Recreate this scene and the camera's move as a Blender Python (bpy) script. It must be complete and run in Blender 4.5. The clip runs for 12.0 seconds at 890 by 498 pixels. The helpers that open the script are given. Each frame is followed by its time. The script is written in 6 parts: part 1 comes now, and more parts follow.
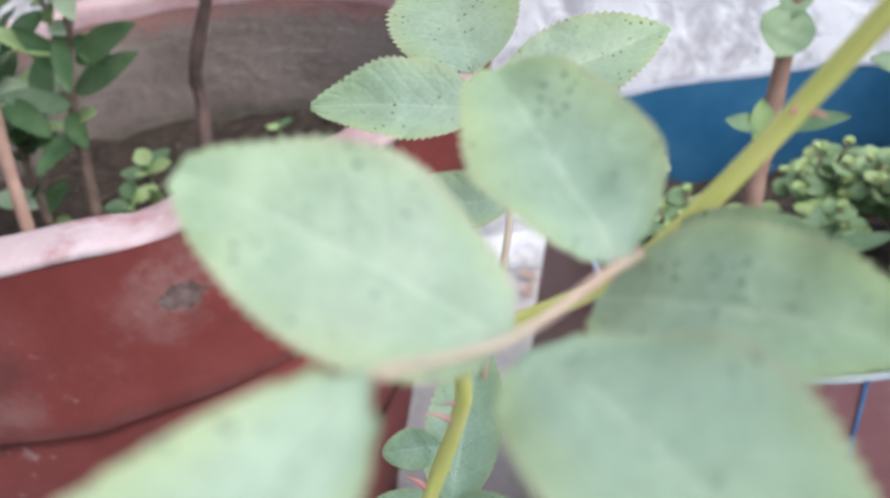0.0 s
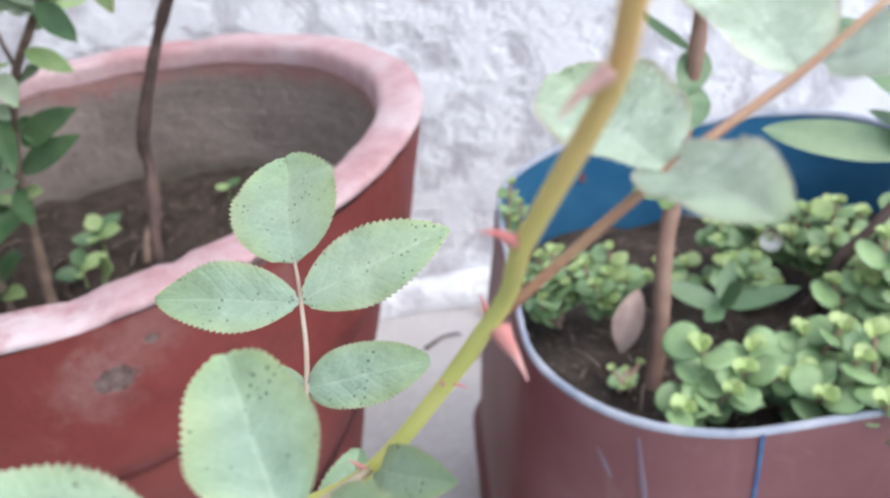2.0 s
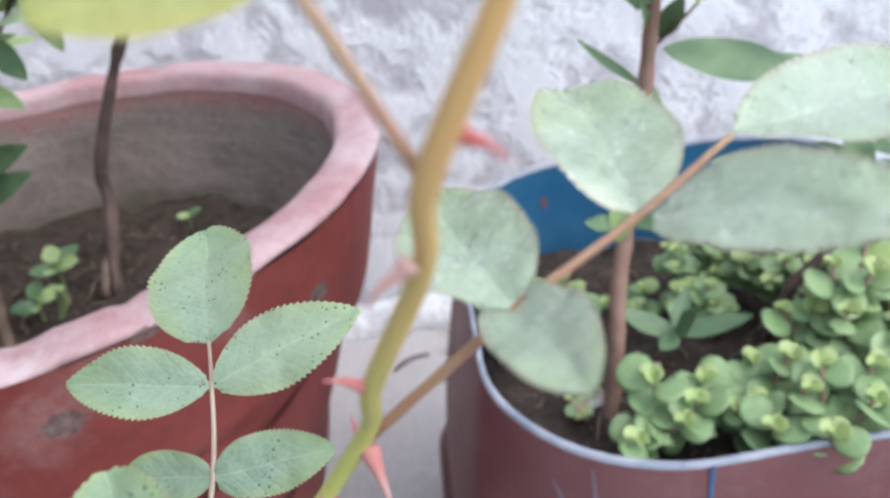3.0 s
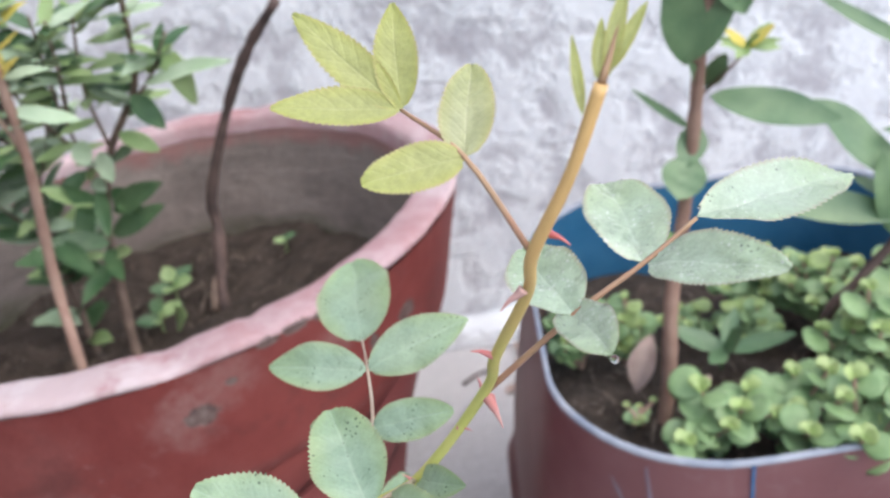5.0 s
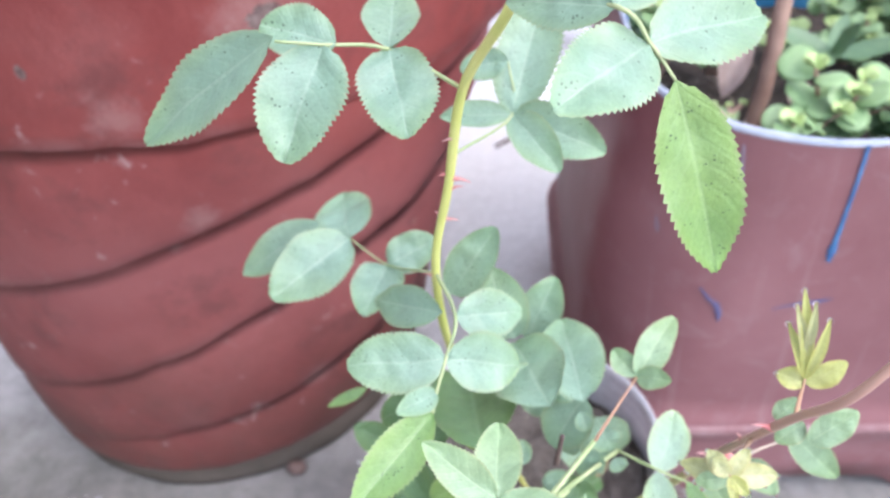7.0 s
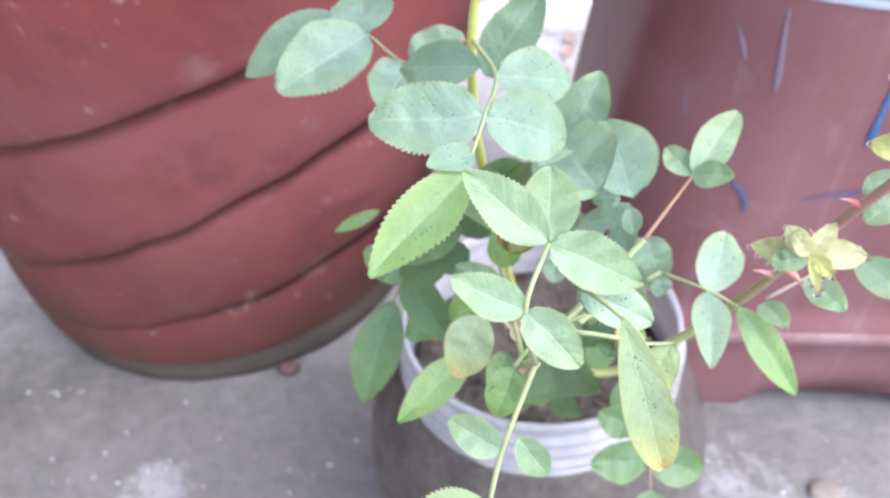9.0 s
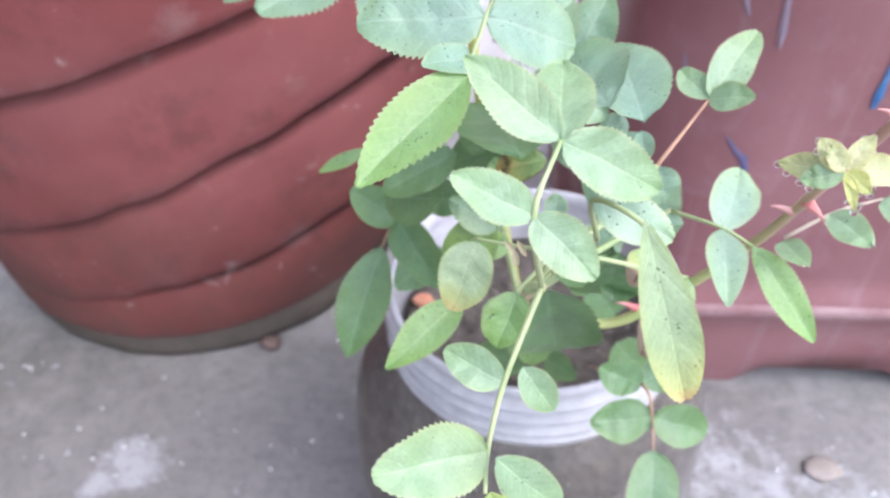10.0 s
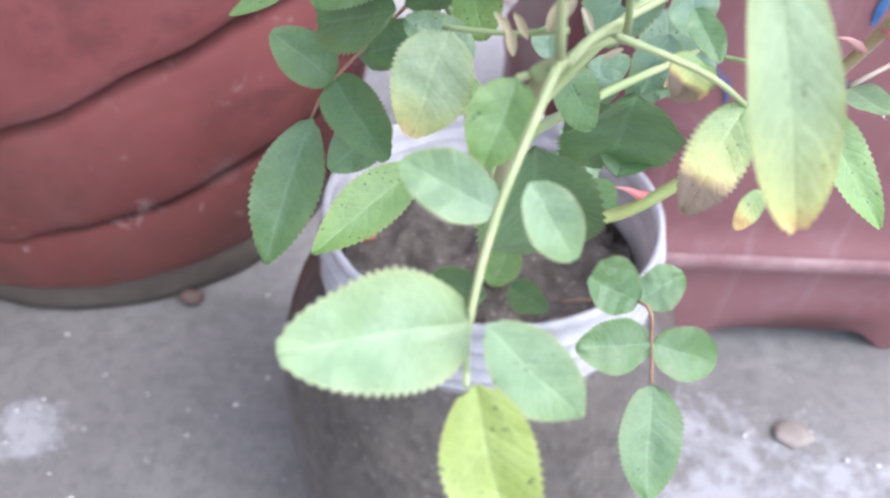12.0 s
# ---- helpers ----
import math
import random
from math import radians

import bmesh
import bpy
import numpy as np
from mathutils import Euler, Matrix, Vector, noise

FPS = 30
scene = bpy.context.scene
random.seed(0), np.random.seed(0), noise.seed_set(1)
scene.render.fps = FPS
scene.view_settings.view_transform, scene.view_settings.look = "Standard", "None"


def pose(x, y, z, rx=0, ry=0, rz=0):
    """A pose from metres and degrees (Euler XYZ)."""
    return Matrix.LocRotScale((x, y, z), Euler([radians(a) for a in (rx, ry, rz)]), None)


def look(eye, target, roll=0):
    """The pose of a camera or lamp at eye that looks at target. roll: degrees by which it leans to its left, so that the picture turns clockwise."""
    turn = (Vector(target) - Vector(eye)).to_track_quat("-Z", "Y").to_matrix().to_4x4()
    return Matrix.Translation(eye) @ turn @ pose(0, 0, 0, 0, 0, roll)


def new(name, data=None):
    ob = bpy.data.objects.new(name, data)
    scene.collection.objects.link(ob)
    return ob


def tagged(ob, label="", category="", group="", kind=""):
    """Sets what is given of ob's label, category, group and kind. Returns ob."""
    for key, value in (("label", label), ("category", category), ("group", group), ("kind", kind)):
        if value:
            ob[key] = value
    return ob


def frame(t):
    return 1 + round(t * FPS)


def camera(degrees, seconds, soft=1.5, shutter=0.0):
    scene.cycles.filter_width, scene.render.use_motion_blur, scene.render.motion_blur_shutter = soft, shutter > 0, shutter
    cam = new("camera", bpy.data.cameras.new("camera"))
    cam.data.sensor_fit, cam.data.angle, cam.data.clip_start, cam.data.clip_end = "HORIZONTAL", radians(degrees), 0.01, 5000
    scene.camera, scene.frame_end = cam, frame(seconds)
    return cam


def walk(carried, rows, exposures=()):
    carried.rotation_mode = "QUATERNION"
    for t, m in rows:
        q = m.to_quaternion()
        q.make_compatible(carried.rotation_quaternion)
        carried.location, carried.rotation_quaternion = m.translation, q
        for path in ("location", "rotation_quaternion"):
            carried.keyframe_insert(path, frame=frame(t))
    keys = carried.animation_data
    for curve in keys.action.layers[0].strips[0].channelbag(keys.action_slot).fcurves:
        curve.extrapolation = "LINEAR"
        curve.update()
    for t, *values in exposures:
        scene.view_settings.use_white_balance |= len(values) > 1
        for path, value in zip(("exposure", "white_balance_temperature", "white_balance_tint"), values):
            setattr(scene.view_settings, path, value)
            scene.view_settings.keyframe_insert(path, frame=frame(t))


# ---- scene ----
cam = camera(56.0, 12.0, soft=2.4)
cam.data.dof.use_dof, cam.data.dof.focus_distance, cam.data.dof.aperture_fstop = True, 0.215, 17.0
PATH = [
    (0, (0.1086, 0.0453, 0.8304), (-0.0143, 1.7522, -0.2045), -8.60),
    (0.5, (0.1217, 0.0481, 0.8406), (0.0161, 1.7526, -0.2002), -9.03),
    (1, (0.1290, 0.0406, 0.8530), (0.0294, 1.7557, -0.1711), -9.26),
    (1.5, (0.1362, 0.0336, 0.8643), (0.0365, 1.7567, -0.1462), -9.32),
    (2, (0.1542, 0.0323, 0.8745), (0.0843, 1.7611, -0.1288), -9.23),
    (2.5, (0.1688, 0.0403, 0.8765), (0.1404, 1.7677, -0.1312), -9.03),
    (3, (0.1735, 0.0372, 0.8889), (0.1615, 1.7757, -0.0997), -8.90),
    (4.8, (0.1741, -0.0362, 0.9523), (0.0355, 1.7394, 0.0422), -11.49),
    (5, (0.1681, -0.0432, 0.9393), (0.0128, 1.7227, 0.0133), -10.89),
    (5.5, (0.1575, -0.0559, 0.9093), (-0.0383, 1.6610, -0.0977), -10.50),
    (6, (0.1159, -0.0620, 0.8472), (-0.0740, 1.5926, -0.2602), -8.32),
    (6.5, (0.1036, -0.0633, 0.8261), (-0.0793, 1.5534, -0.3370), -7.17),
    (7, (0.0868, -0.0665, 0.7880), (-0.0994, 1.4889, -0.4554), -6.04),
    (7.5, (0.0742, -0.0772, 0.7684), (-0.1182, 1.4693, -0.4851), -4.90),
    (7.7, (0.0742, -0.0782, 0.7574), (-0.1142, 1.4655, -0.5002), -3.80),
    (9.3, (0.0676, -0.0773, 0.6981), (-0.0895, 1.4125, -0.6269), -2.99),
    (9.5, (0.0689, -0.0757, 0.6884), (-0.0719, 1.4205, -0.6313), -2.25),
    (10, (0.0637, -0.0731, 0.6782), (-0.0693, 1.4109, -0.6560), -2.06),
    (10.5, (0.0600, -0.0711, 0.6667), (-0.0908, 1.4182, -0.6597), -1.99),
    (11, (0.0722, -0.0674, 0.6428), (-0.0353, 1.4265, -0.6825), -0.59),
    (11.5, (0.0718, -0.0563, 0.6146), (0.0338, 1.4163, -0.7382), 1.68),
    (12, (0.0566, -0.0378, 0.5958), (0.0678, 1.4299, -0.7628), 2.57),
]
walk(cam, [(t, look(eye, target, roll)) for t, eye, target, roll in PATH], [(0.0, 0.52, 5980, 11), (1.5, 0.60, 5940, 11), (2.5, 0.67, 5860, 11), (3.0, 0.46, 5860, 11), (5.1, 0.49, 5980, 11), (5.5, 0.66, 5930, 11), (6.0, 0.80, 5780, 12), (6.6, 1.16, 5700, 14), (7.5, 1.27, 5660, 15), (9.3, 1.22, 5650, 15), (12.0, 1.19, 5610, 13)])

# ---- light ----
world = bpy.data.worlds.new("overcast_sky")
scene.world = world
world.use_nodes = True
wn = world.node_tree.nodes
sky = wn.new("ShaderNodeTexSky")
sky.sky_type = "NISHITA"
sky.sun_disc = False
sky.sun_elevation, sky.sun_rotation = radians(53), radians(123)
sky.dust_density, sky.air_density, sky.ozone_density = 4.0, 1.2, 1.0
wn["Background"].inputs["Strength"].default_value = 0.15
world.node_tree.links.new(sky.outputs[0], wn["Background"].inputs["Color"])

sun = new("sun", bpy.data.lights.new("sun", "SUN"))
sun.data.energy, sun.data.angle, sun.data.color = 1.2, radians(100), (1.0, 0.97, 0.92)
sun.matrix_world = look((1.4, -1.05, 2.8), (0.0, 0.5, 0.0))


# ---- materials ----
class Nodes:
    """A short way to write a node material."""

    def __init__(self, name, rough=0.6, spec=0.5):
        self.m = bpy.data.materials.new(name)
        self.m.use_nodes = True
        self.t = self.m.node_tree
        self.b = self.t.nodes["Principled BSDF"]
        self.b.inputs["Roughness"].default_value = rough
        self.b.inputs["Specular IOR Level"].default_value = spec
        self.geo = None

    def add(self, kind, **values):
        n = self.t.nodes.new("ShaderNode" + kind)
        for key, value in values.items():
            n.inputs[key.replace("_", " ")].default_value = value
        return n

    def link(self, a, b):
        self.t.links.new(a, b)

    def place(self):
        if self.geo is None:
            self.geo = self.add("NewGeometry").outputs["Position"]
        return self.geo

    def noise(self, scale, detail=4.0, rough=0.55, coords=None, warp=0.0):
        n = self.add("TexNoise", Scale=scale, Detail=detail, Roughness=rough, Distortion=warp)
        self.link(coords or self.place(), n.inputs["Vector"])
        return n.outputs["Fac"]

    def voronoi(self, scale, coords=None, randomness=1.0):
        n = self.add("TexVoronoi", Scale=scale, Randomness=randomness)
        self.link(coords or self.place(), n.inputs["Vector"])
        return n.outputs["Distance"]

    def ramp(self, fac, lo, hi, a=0.0, b=1.0):
        n = self.add("MapRange", From_Min=lo, From_Max=hi, To_Min=a, To_Max=b)
        self.link(fac, n.inputs["Value"])
        return n.outputs["Result"]

    def math(self, op, a, b=None):
        n = self.add("Math")
        n.operation = op
        for i, v in enumerate((a, b)):
            if v is None:
                continue
            if isinstance(v, (int, float)):
                n.inputs[i].default_value = v
            else:
                self.link(v, n.inputs[i])
        return n.outputs[0]

    def mix(self, fac, a, b):
        n = self.t.nodes.new("ShaderNodeMix")
        n.data_type = "RGBA"
        for key, v in (("Factor_Float", fac), ("A_Color", a), ("B_Color", b)):
            s = next(i for i in n.inputs if i.identifier == key)
            if isinstance(v, tuple):
                s.default_value = (*v, 1.0)
            elif isinstance(v, (int, float)):
                s.default_value = v
            else:
                self.link(v, s)
        return next(o for o in n.outputs if o.identifier == "Result_Color")

    def colour(self, socket):
        if isinstance(socket, tuple):
            self.b.inputs["Base Color"].default_value = (*socket, 1.0)
        else:
            self.link(socket, self.b.inputs["Base Color"])
        return self

    def bump(self, fac, strength=0.3, distance=0.002):
        n = self.add("Bump", Strength=strength, Distance=distance)
        self.link(fac, n.inputs["Height"])
        self.link(n.outputs[0], self.b.inputs["Normal"])
        return self


def mat_leaf(name, top, vein, edge, spots=0.5, rough=0.42, glow=0.26, flush=0.30, coat=0.0):
    """A rose leaflet: pale midrib and side veins, tinted toothed margin, dark specks; u runs along, v across."""
    n = Nodes(name, rough, 0.7)
    n.b.inputs["Coat Weight"].default_value, n.b.inputs["Coat Roughness"].default_value = coat, 0.34
    uv = n.add("UVMap").outputs["UV"]
    sep = n.add("SeparateXYZ")
    n.link(uv, sep.inputs[0])
    u, v = sep.outputs["X"], sep.outputs["Y"]
    across = n.math("ABSOLUTE", n.math("MULTIPLY", n.math("SUBTRACT", v, 0.5), 2.0))
    info = n.add("ObjectInfo")
    rnd = info.outputs["Random"]
    mottle = n.noise(150, 6, 0.68, warp=0.4)
    dark = tuple(c * 0.80 for c in top)
    base = n.mix(n.ramp(mottle, 0.36, 0.66), dark, top)
    warm = (min(top[0] * 1.55, 0.8), top[1] * 1.12, top[2] * 0.55)
    base = n.mix(n.math("MULTIPLY", n.ramp(n.noise(28, 2), 0.45, 0.75), n.ramp(rnd, 0.0, 1.0, 0.0, 0.3)), base, warm)
    base = n.mix(n.math("MULTIPLY", n.ramp(n.math("ADD", u, n.math("MULTIPLY", n.noise(60, 2), 0.3)), 0.6, 1.2), 0.4), base, (top[0] * 0.95, top[1], top[2] * 0.5))
    # side veins run forward from the midrib
    wave = n.math("SINE", n.math("MULTIPLY", n.math("ADD", n.math("SUBTRACT", u, n.math("MULTIPLY", across, 0.22)), n.math("MULTIPLY", n.noise(110, 2), 0.10)), 50.0))
    side = n.math("MULTIPLY", n.math("MULTIPLY", n.ramp(wave, 0.86, 1.0), n.ramp(across, 0.95, 0.2)), 0.17)
    mid = n.ramp(across, 0.075, 0.015)
    base = n.mix(n.math("MAXIMUM", n.math("MULTIPLY", mid, 0.38), side), base, vein)
    # powdery bloom in soft patches
    bloom = tuple(0.8 * c + k for c, k in zip(top, (0.11, 0.12, 0.085)))
    base = n.mix(n.math("MULTIPLY", n.ramp(n.noise(38, 5, 0.7, warp=0.8), 0.45, 0.75), 0.25), base, bloom)
    base = n.mix(n.math("MULTIPLY", n.ramp(across, 0.86, 1.0), 0.55), base, edge)
    grain = n.ramp(n.noise(750, 3, 0.7), 0.42, 0.68)
    base = n.mix(n.math("MULTIPLY", grain, 0.34), base, tuple(0.62 * c for c in top))
    # yellower towards the margin, in patches
    tinge = n.math("MULTIPLY", n.ramp(n.math("ADD", across, n.math("MULTIPLY", n.math("SUBTRACT", n.noise(45, 3), 0.5), 1.2)), 0.5, 1.1), flush)
    base = n.mix(tinge, base, (top[0] * 1.12, top[1] * 1.02, top[2] * 0.42))
    fleck = n.math("MULTIPLY", n.ramp(n.math("ADD", n.voronoi(620), n.math("MULTIPLY", n.noise(1300, 2), 0.30)), 0.42, 0.30), n.ramp(n.noise(170, 3), 0.62 - 0.11 * spots, 0.68 - 0.11 * spots))
    base = n.mix(n.math("MULTIPLY", fleck, 0.75 if spots else 0.0), base, (0.03, 0.055, 0.03))
    n.colour(base)
    n.bump(n.math("ADD", n.math("SUBTRACT", n.math("MULTIPLY", n.ramp(wave, 0.5, 1.0), -0.10), n.math("MULTIPLY", mid, 0.15)), n.noise(230, 5, 0.65)), 0.6, 0.0009)
    n.link(n.ramp(n.noise(90, 3), 0.3, 0.7, rough - 0.08, rough + 0.12), n.b.inputs["Roughness"])
    trans = n.add("BsdfTranslucent")
    n.link(base, trans.inputs["Color"])
    blend = n.add("MixShader")
    blend.inputs[0].default_value = glow
    n.link(n.b.outputs[0], blend.inputs[1])
    n.link(trans.outputs[0], blend.inputs[2])
    n.link(blend.outputs[0], n.t.nodes["Material Output"].inputs["Surface"])
    return n, base, u, across


def leaf_only(*args, **kw):
    return mat_leaf(*args, **kw)[0].m


def tip_damage(name, top, vein, edge, tan, burn, early=0.0, rim=0.98, holes=0.48):
    """A leaf whose outer end has yellowed and dried in patches."""
    n, base, u, across = mat_leaf(name, top, vein, edge, 0.6)
    reach = n.math("ADD", u, n.math("MULTIPLY", n.math("SUBTRACT", n.noise(60, 4), 0.5), 0.5))
    reach = n.math("ADD", reach, early)
    y = n.mix(n.math("MULTIPLY", n.ramp(reach, 0.55, 0.95), 0.8), base, (0.58, 0.55, 0.18))
    y = n.mix(n.ramp(reach, 0.86, 0.98), y, tan)
    y = n.mix(n.math("MULTIPLY", n.ramp(n.noise(95, 3), holes, holes + 0.08), n.ramp(n.math("MAXIMUM", n.math("SUBTRACT", reach, 0.05), n.math("MULTIPLY", across, rim)), 0.82, 0.95)), y, burn)
    n.colour(y)
    return n.m


def mat_wet_leaf():
    """A pale leaflet under a streaky film of water."""
    n, base, u, across = mat_leaf("leaf_wet", (0.53, 0.675, 0.50), (0.60, 0.71, 0.57), (0.40, 0.24, 0.20), 0.3, 0.28, flush=0.08)
    n.b.inputs["Coat Weight"].default_value = 0.45
    n.b.inputs["Coat Roughness"].default_value = 0.18
    beads = n.math("MULTIPLY", n.ramp(n.voronoi(620), 0.32, 0.2), n.ramp(n.noise(110, 2), 0.42, 0.55))
    film = n.math("MULTIPLY", n.ramp(n.noise(55, 5, 0.7), 0.45, 0.75), 0.35)
    # the water's sheen and glints are painted in as whitish colour
    n.colour(n.mix(n.math("MAXIMUM", film, n.math("MULTIPLY", beads, 0.85)), base, (0.74, 0.80, 0.74)))
    return n.m


LEAF_WET = mat_wet_leaf()
LEAF_PALE = leaf_only("leaf_pale", (0.375, 0.53, 0.375), (0.50, 0.63, 0.47), (0.44, 0.40, 0.31), 0.85, flush=0.36, coat=0.25)
LEAF_COOL = leaf_only("leaf_cool", (0.285, 0.44, 0.31), (0.45, 0.58, 0.43), (0.38, 0.40, 0.27), 0.7, flush=0.26, coat=0.45)
LEAF_MID = leaf_only("leaf_mid", (0.25, 0.42, 0.14), (0.38, 0.53, 0.26), (0.34, 0.35, 0.22), 0.8, coat=0.3)
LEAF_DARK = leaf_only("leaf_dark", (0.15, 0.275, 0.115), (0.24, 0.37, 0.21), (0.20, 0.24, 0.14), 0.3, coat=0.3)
LEAF_LIME = leaf_only("leaf_lime", (0.298, 0.442, 0.255), (0.45, 0.60, 0.33), (0.46, 0.44, 0.25), 0.12, flush=0.14, coat=0.3)
LEAF_SUNNY = leaf_only("leaf_sunny", (0.37, 0.48, 0.12), (0.42, 0.55, 0.22), (0.46, 0.48, 0.20), 0.4)
LEAF_YOUNG = leaf_only("leaf_young", (0.60, 0.64, 0.24), (0.64, 0.67, 0.32), (0.58, 0.44, 0.32), 0.0, glow=0.42)
LEAF_TENDER = leaf_only("leaf_tender", (0.50, 0.53, 0.27), (0.56, 0.58, 0.36), (0.58, 0.42, 0.34), 0.0, coat=0.4)
LEAF_YELLOWING = tip_damage("leaf_yellowing", (0.39, 0.51, 0.29), (0.45, 0.58, 0.32), (0.36, 0.36, 0.18), (0.64, 0.47, 0.20), (0.40, 0.20, 0.08), -0.02, 0.84)
LEAF_BROWNED = tip_damage("leaf_browned", (0.28, 0.41, 0.16), (0.45, 0.55, 0.25), (0.12, 0.06, 0.03), (0.50, 0.32, 0.10), (0.09, 0.04, 0.022), 0.30, 0.98, 0.43)


def mat_stem(name, a, b, rough=0.45):
    n = Nodes(name, rough)
    n.colour(n.mix(n.ramp(n.noise(45, 4), 0.35, 0.65), a, b))
    n.bump(n.noise(500, 3), 0.25, 0.0006)
    return n.m


def mat_main_stem():
    """Green below, flushing orange-red in the young growth above."""
    n = Nodes("rose_stem", 0.42)
    sep = n.add("SeparateXYZ")
    n.link(n.place(), sep.inputs[0])
    young = n.ramp(n.math("ADD", sep.outputs["Z"], n.math("MULTIPLY", n.noise(30, 3), 0.05)), 0.830, 0.880)
    c = n.mix(n.ramp(n.noise(45, 4), 0.35, 0.65), (0.58, 0.62, 0.15), (0.71, 0.69, 0.24))
    n.colour(n.mix(young, c, (0.74, 0.49, 0.20)))
    n.bump(n.noise(500, 3), 0.25, 0.0006)
    return n.m


def mat_branch():
    """Green at its foot, pinkish brown in the young growth."""
    n = Nodes("rose_branch", 0.45)
    sep = n.add("SeparateXYZ")
    n.link(n.place(), sep.inputs[0])
    young = n.ramp(n.math("ADD", sep.outputs["Z"], n.math("MULTIPLY", n.noise(30, 3), 0.06)), 0.46, 0.55)
    c = n.mix(n.ramp(n.noise(45, 4), 0.35, 0.65), (0.32, 0.41, 0.13), (0.44, 0.46, 0.18))
    n.colour(n.mix(young, c, (0.50, 0.30, 0.23)))
    n.bump(n.noise(500, 3), 0.25, 0.0006)
    return n.m


BRANCH = mat_branch()
MAIN_STEM = mat_main_stem()
GREEN_STEM = mat_stem("green_stem", (0.32, 0.41, 0.18), (0.43, 0.47, 0.25))
PINK_STALK = mat_stem("pink_stalk", (0.44, 0.33, 0.25), (0.52, 0.46, 0.36))
CREAM_STEM = mat_stem("cream_stem", (0.40, 0.40, 0.20), (0.52, 0.46, 0.30))
DRY_STIPULE = mat_stem("dry_stipule", (0.22, 0.13, 0.08), (0.42, 0.31, 0.20), 0.8)
PALE_STIPULE = mat_stem("pale_stipule", (0.36, 0.30, 0.18), (0.54, 0.48, 0.34), 0.8)
RED_STEM = mat_stem("red_stem", (0.40, 0.215, 0.14), (0.43, 0.29, 0.17))
THORN = mat_stem("thorn_red", (0.60, 0.17, 0.17), (0.64, 0.40, 0.36))
BARK = mat_stem("bark_brown", (0.13, 0.092, 0.07), (0.25, 0.18, 0.14), 0.8)
BARK_RUST = mat_stem("bark_rust", (0.24, 0.145, 0.108), (0.36, 0.235, 0.18), 0.8)
BARK_DARK = mat_stem("bark_dark", (0.07, 0.05, 0.045), (0.15, 0.10, 0.085), 0.8)
BARK_PINK = mat_stem("bark_pink", (0.36, 0.22, 0.17), (0.45, 0.31, 0.24), 0.75)


# places where the paint of the red pot has come off: centre, half width, half height
POT_CHIPS = ((-0.072, 0.441, 0.579, 0.0135, 0.0095), (0.044, 0.538, 0.560, 0.0055, 0.0125), (0.070, 0.576, 0.561, 0.012, 0.010), (-0.014, 0.461, 0.618, 0.013, 0.0040), (0.006, 0.474, 0.619, 0.014, 0.0050), (0.026, 0.492, 0.618, 0.013, 0.0042), (-0.239, 0.419, 0.560, 0.004, 0.006), (-0.046, 0.447, 0.598, 0.007, 0.004))


def chipped(n, paint, depth=0.85):
    """Mixes bare cement into a paint inside the chips; returns the colour and the chips' mask."""
    rough = n.noise(70, 5, 0.7)
    broad = n.noise(160, 3, 0.6)
    mask = None
    for x, y, z, w, h in POT_CHIPS:
        off = n.add("VectorMath")
        off.operation = "SUBTRACT"
        n.link(n.place(), off.inputs[0])
        off.inputs[1].default_value = (x, y, z)
        size = n.add("VectorMath")
        size.operation = "DIVIDE"
        n.link(off.outputs[0], size.inputs[0])
        size.inputs[1].default_value = (w, w, h)
        far = n.add("VectorMath")
        far.operation = "LENGTH"
        n.link(size.outputs[0], far.inputs[0])
        one = n.ramp(n.math("ADD", far.outputs["Value"], n.math("MULTIPLY", n.math("SUBTRACT", rough, 0.5), 1.9)), 1.08, 0.92)
        mask = one if mask is None else n.math("MAXIMUM", mask, one)
    cement = n.mix(n.ramp(broad, 0.35, 0.65), (0.085, 0.062, 0.055), (0.21, 0.17, 0.155))
    return n.mix(n.math("MULTIPLY", mask, depth), paint, cement), mask


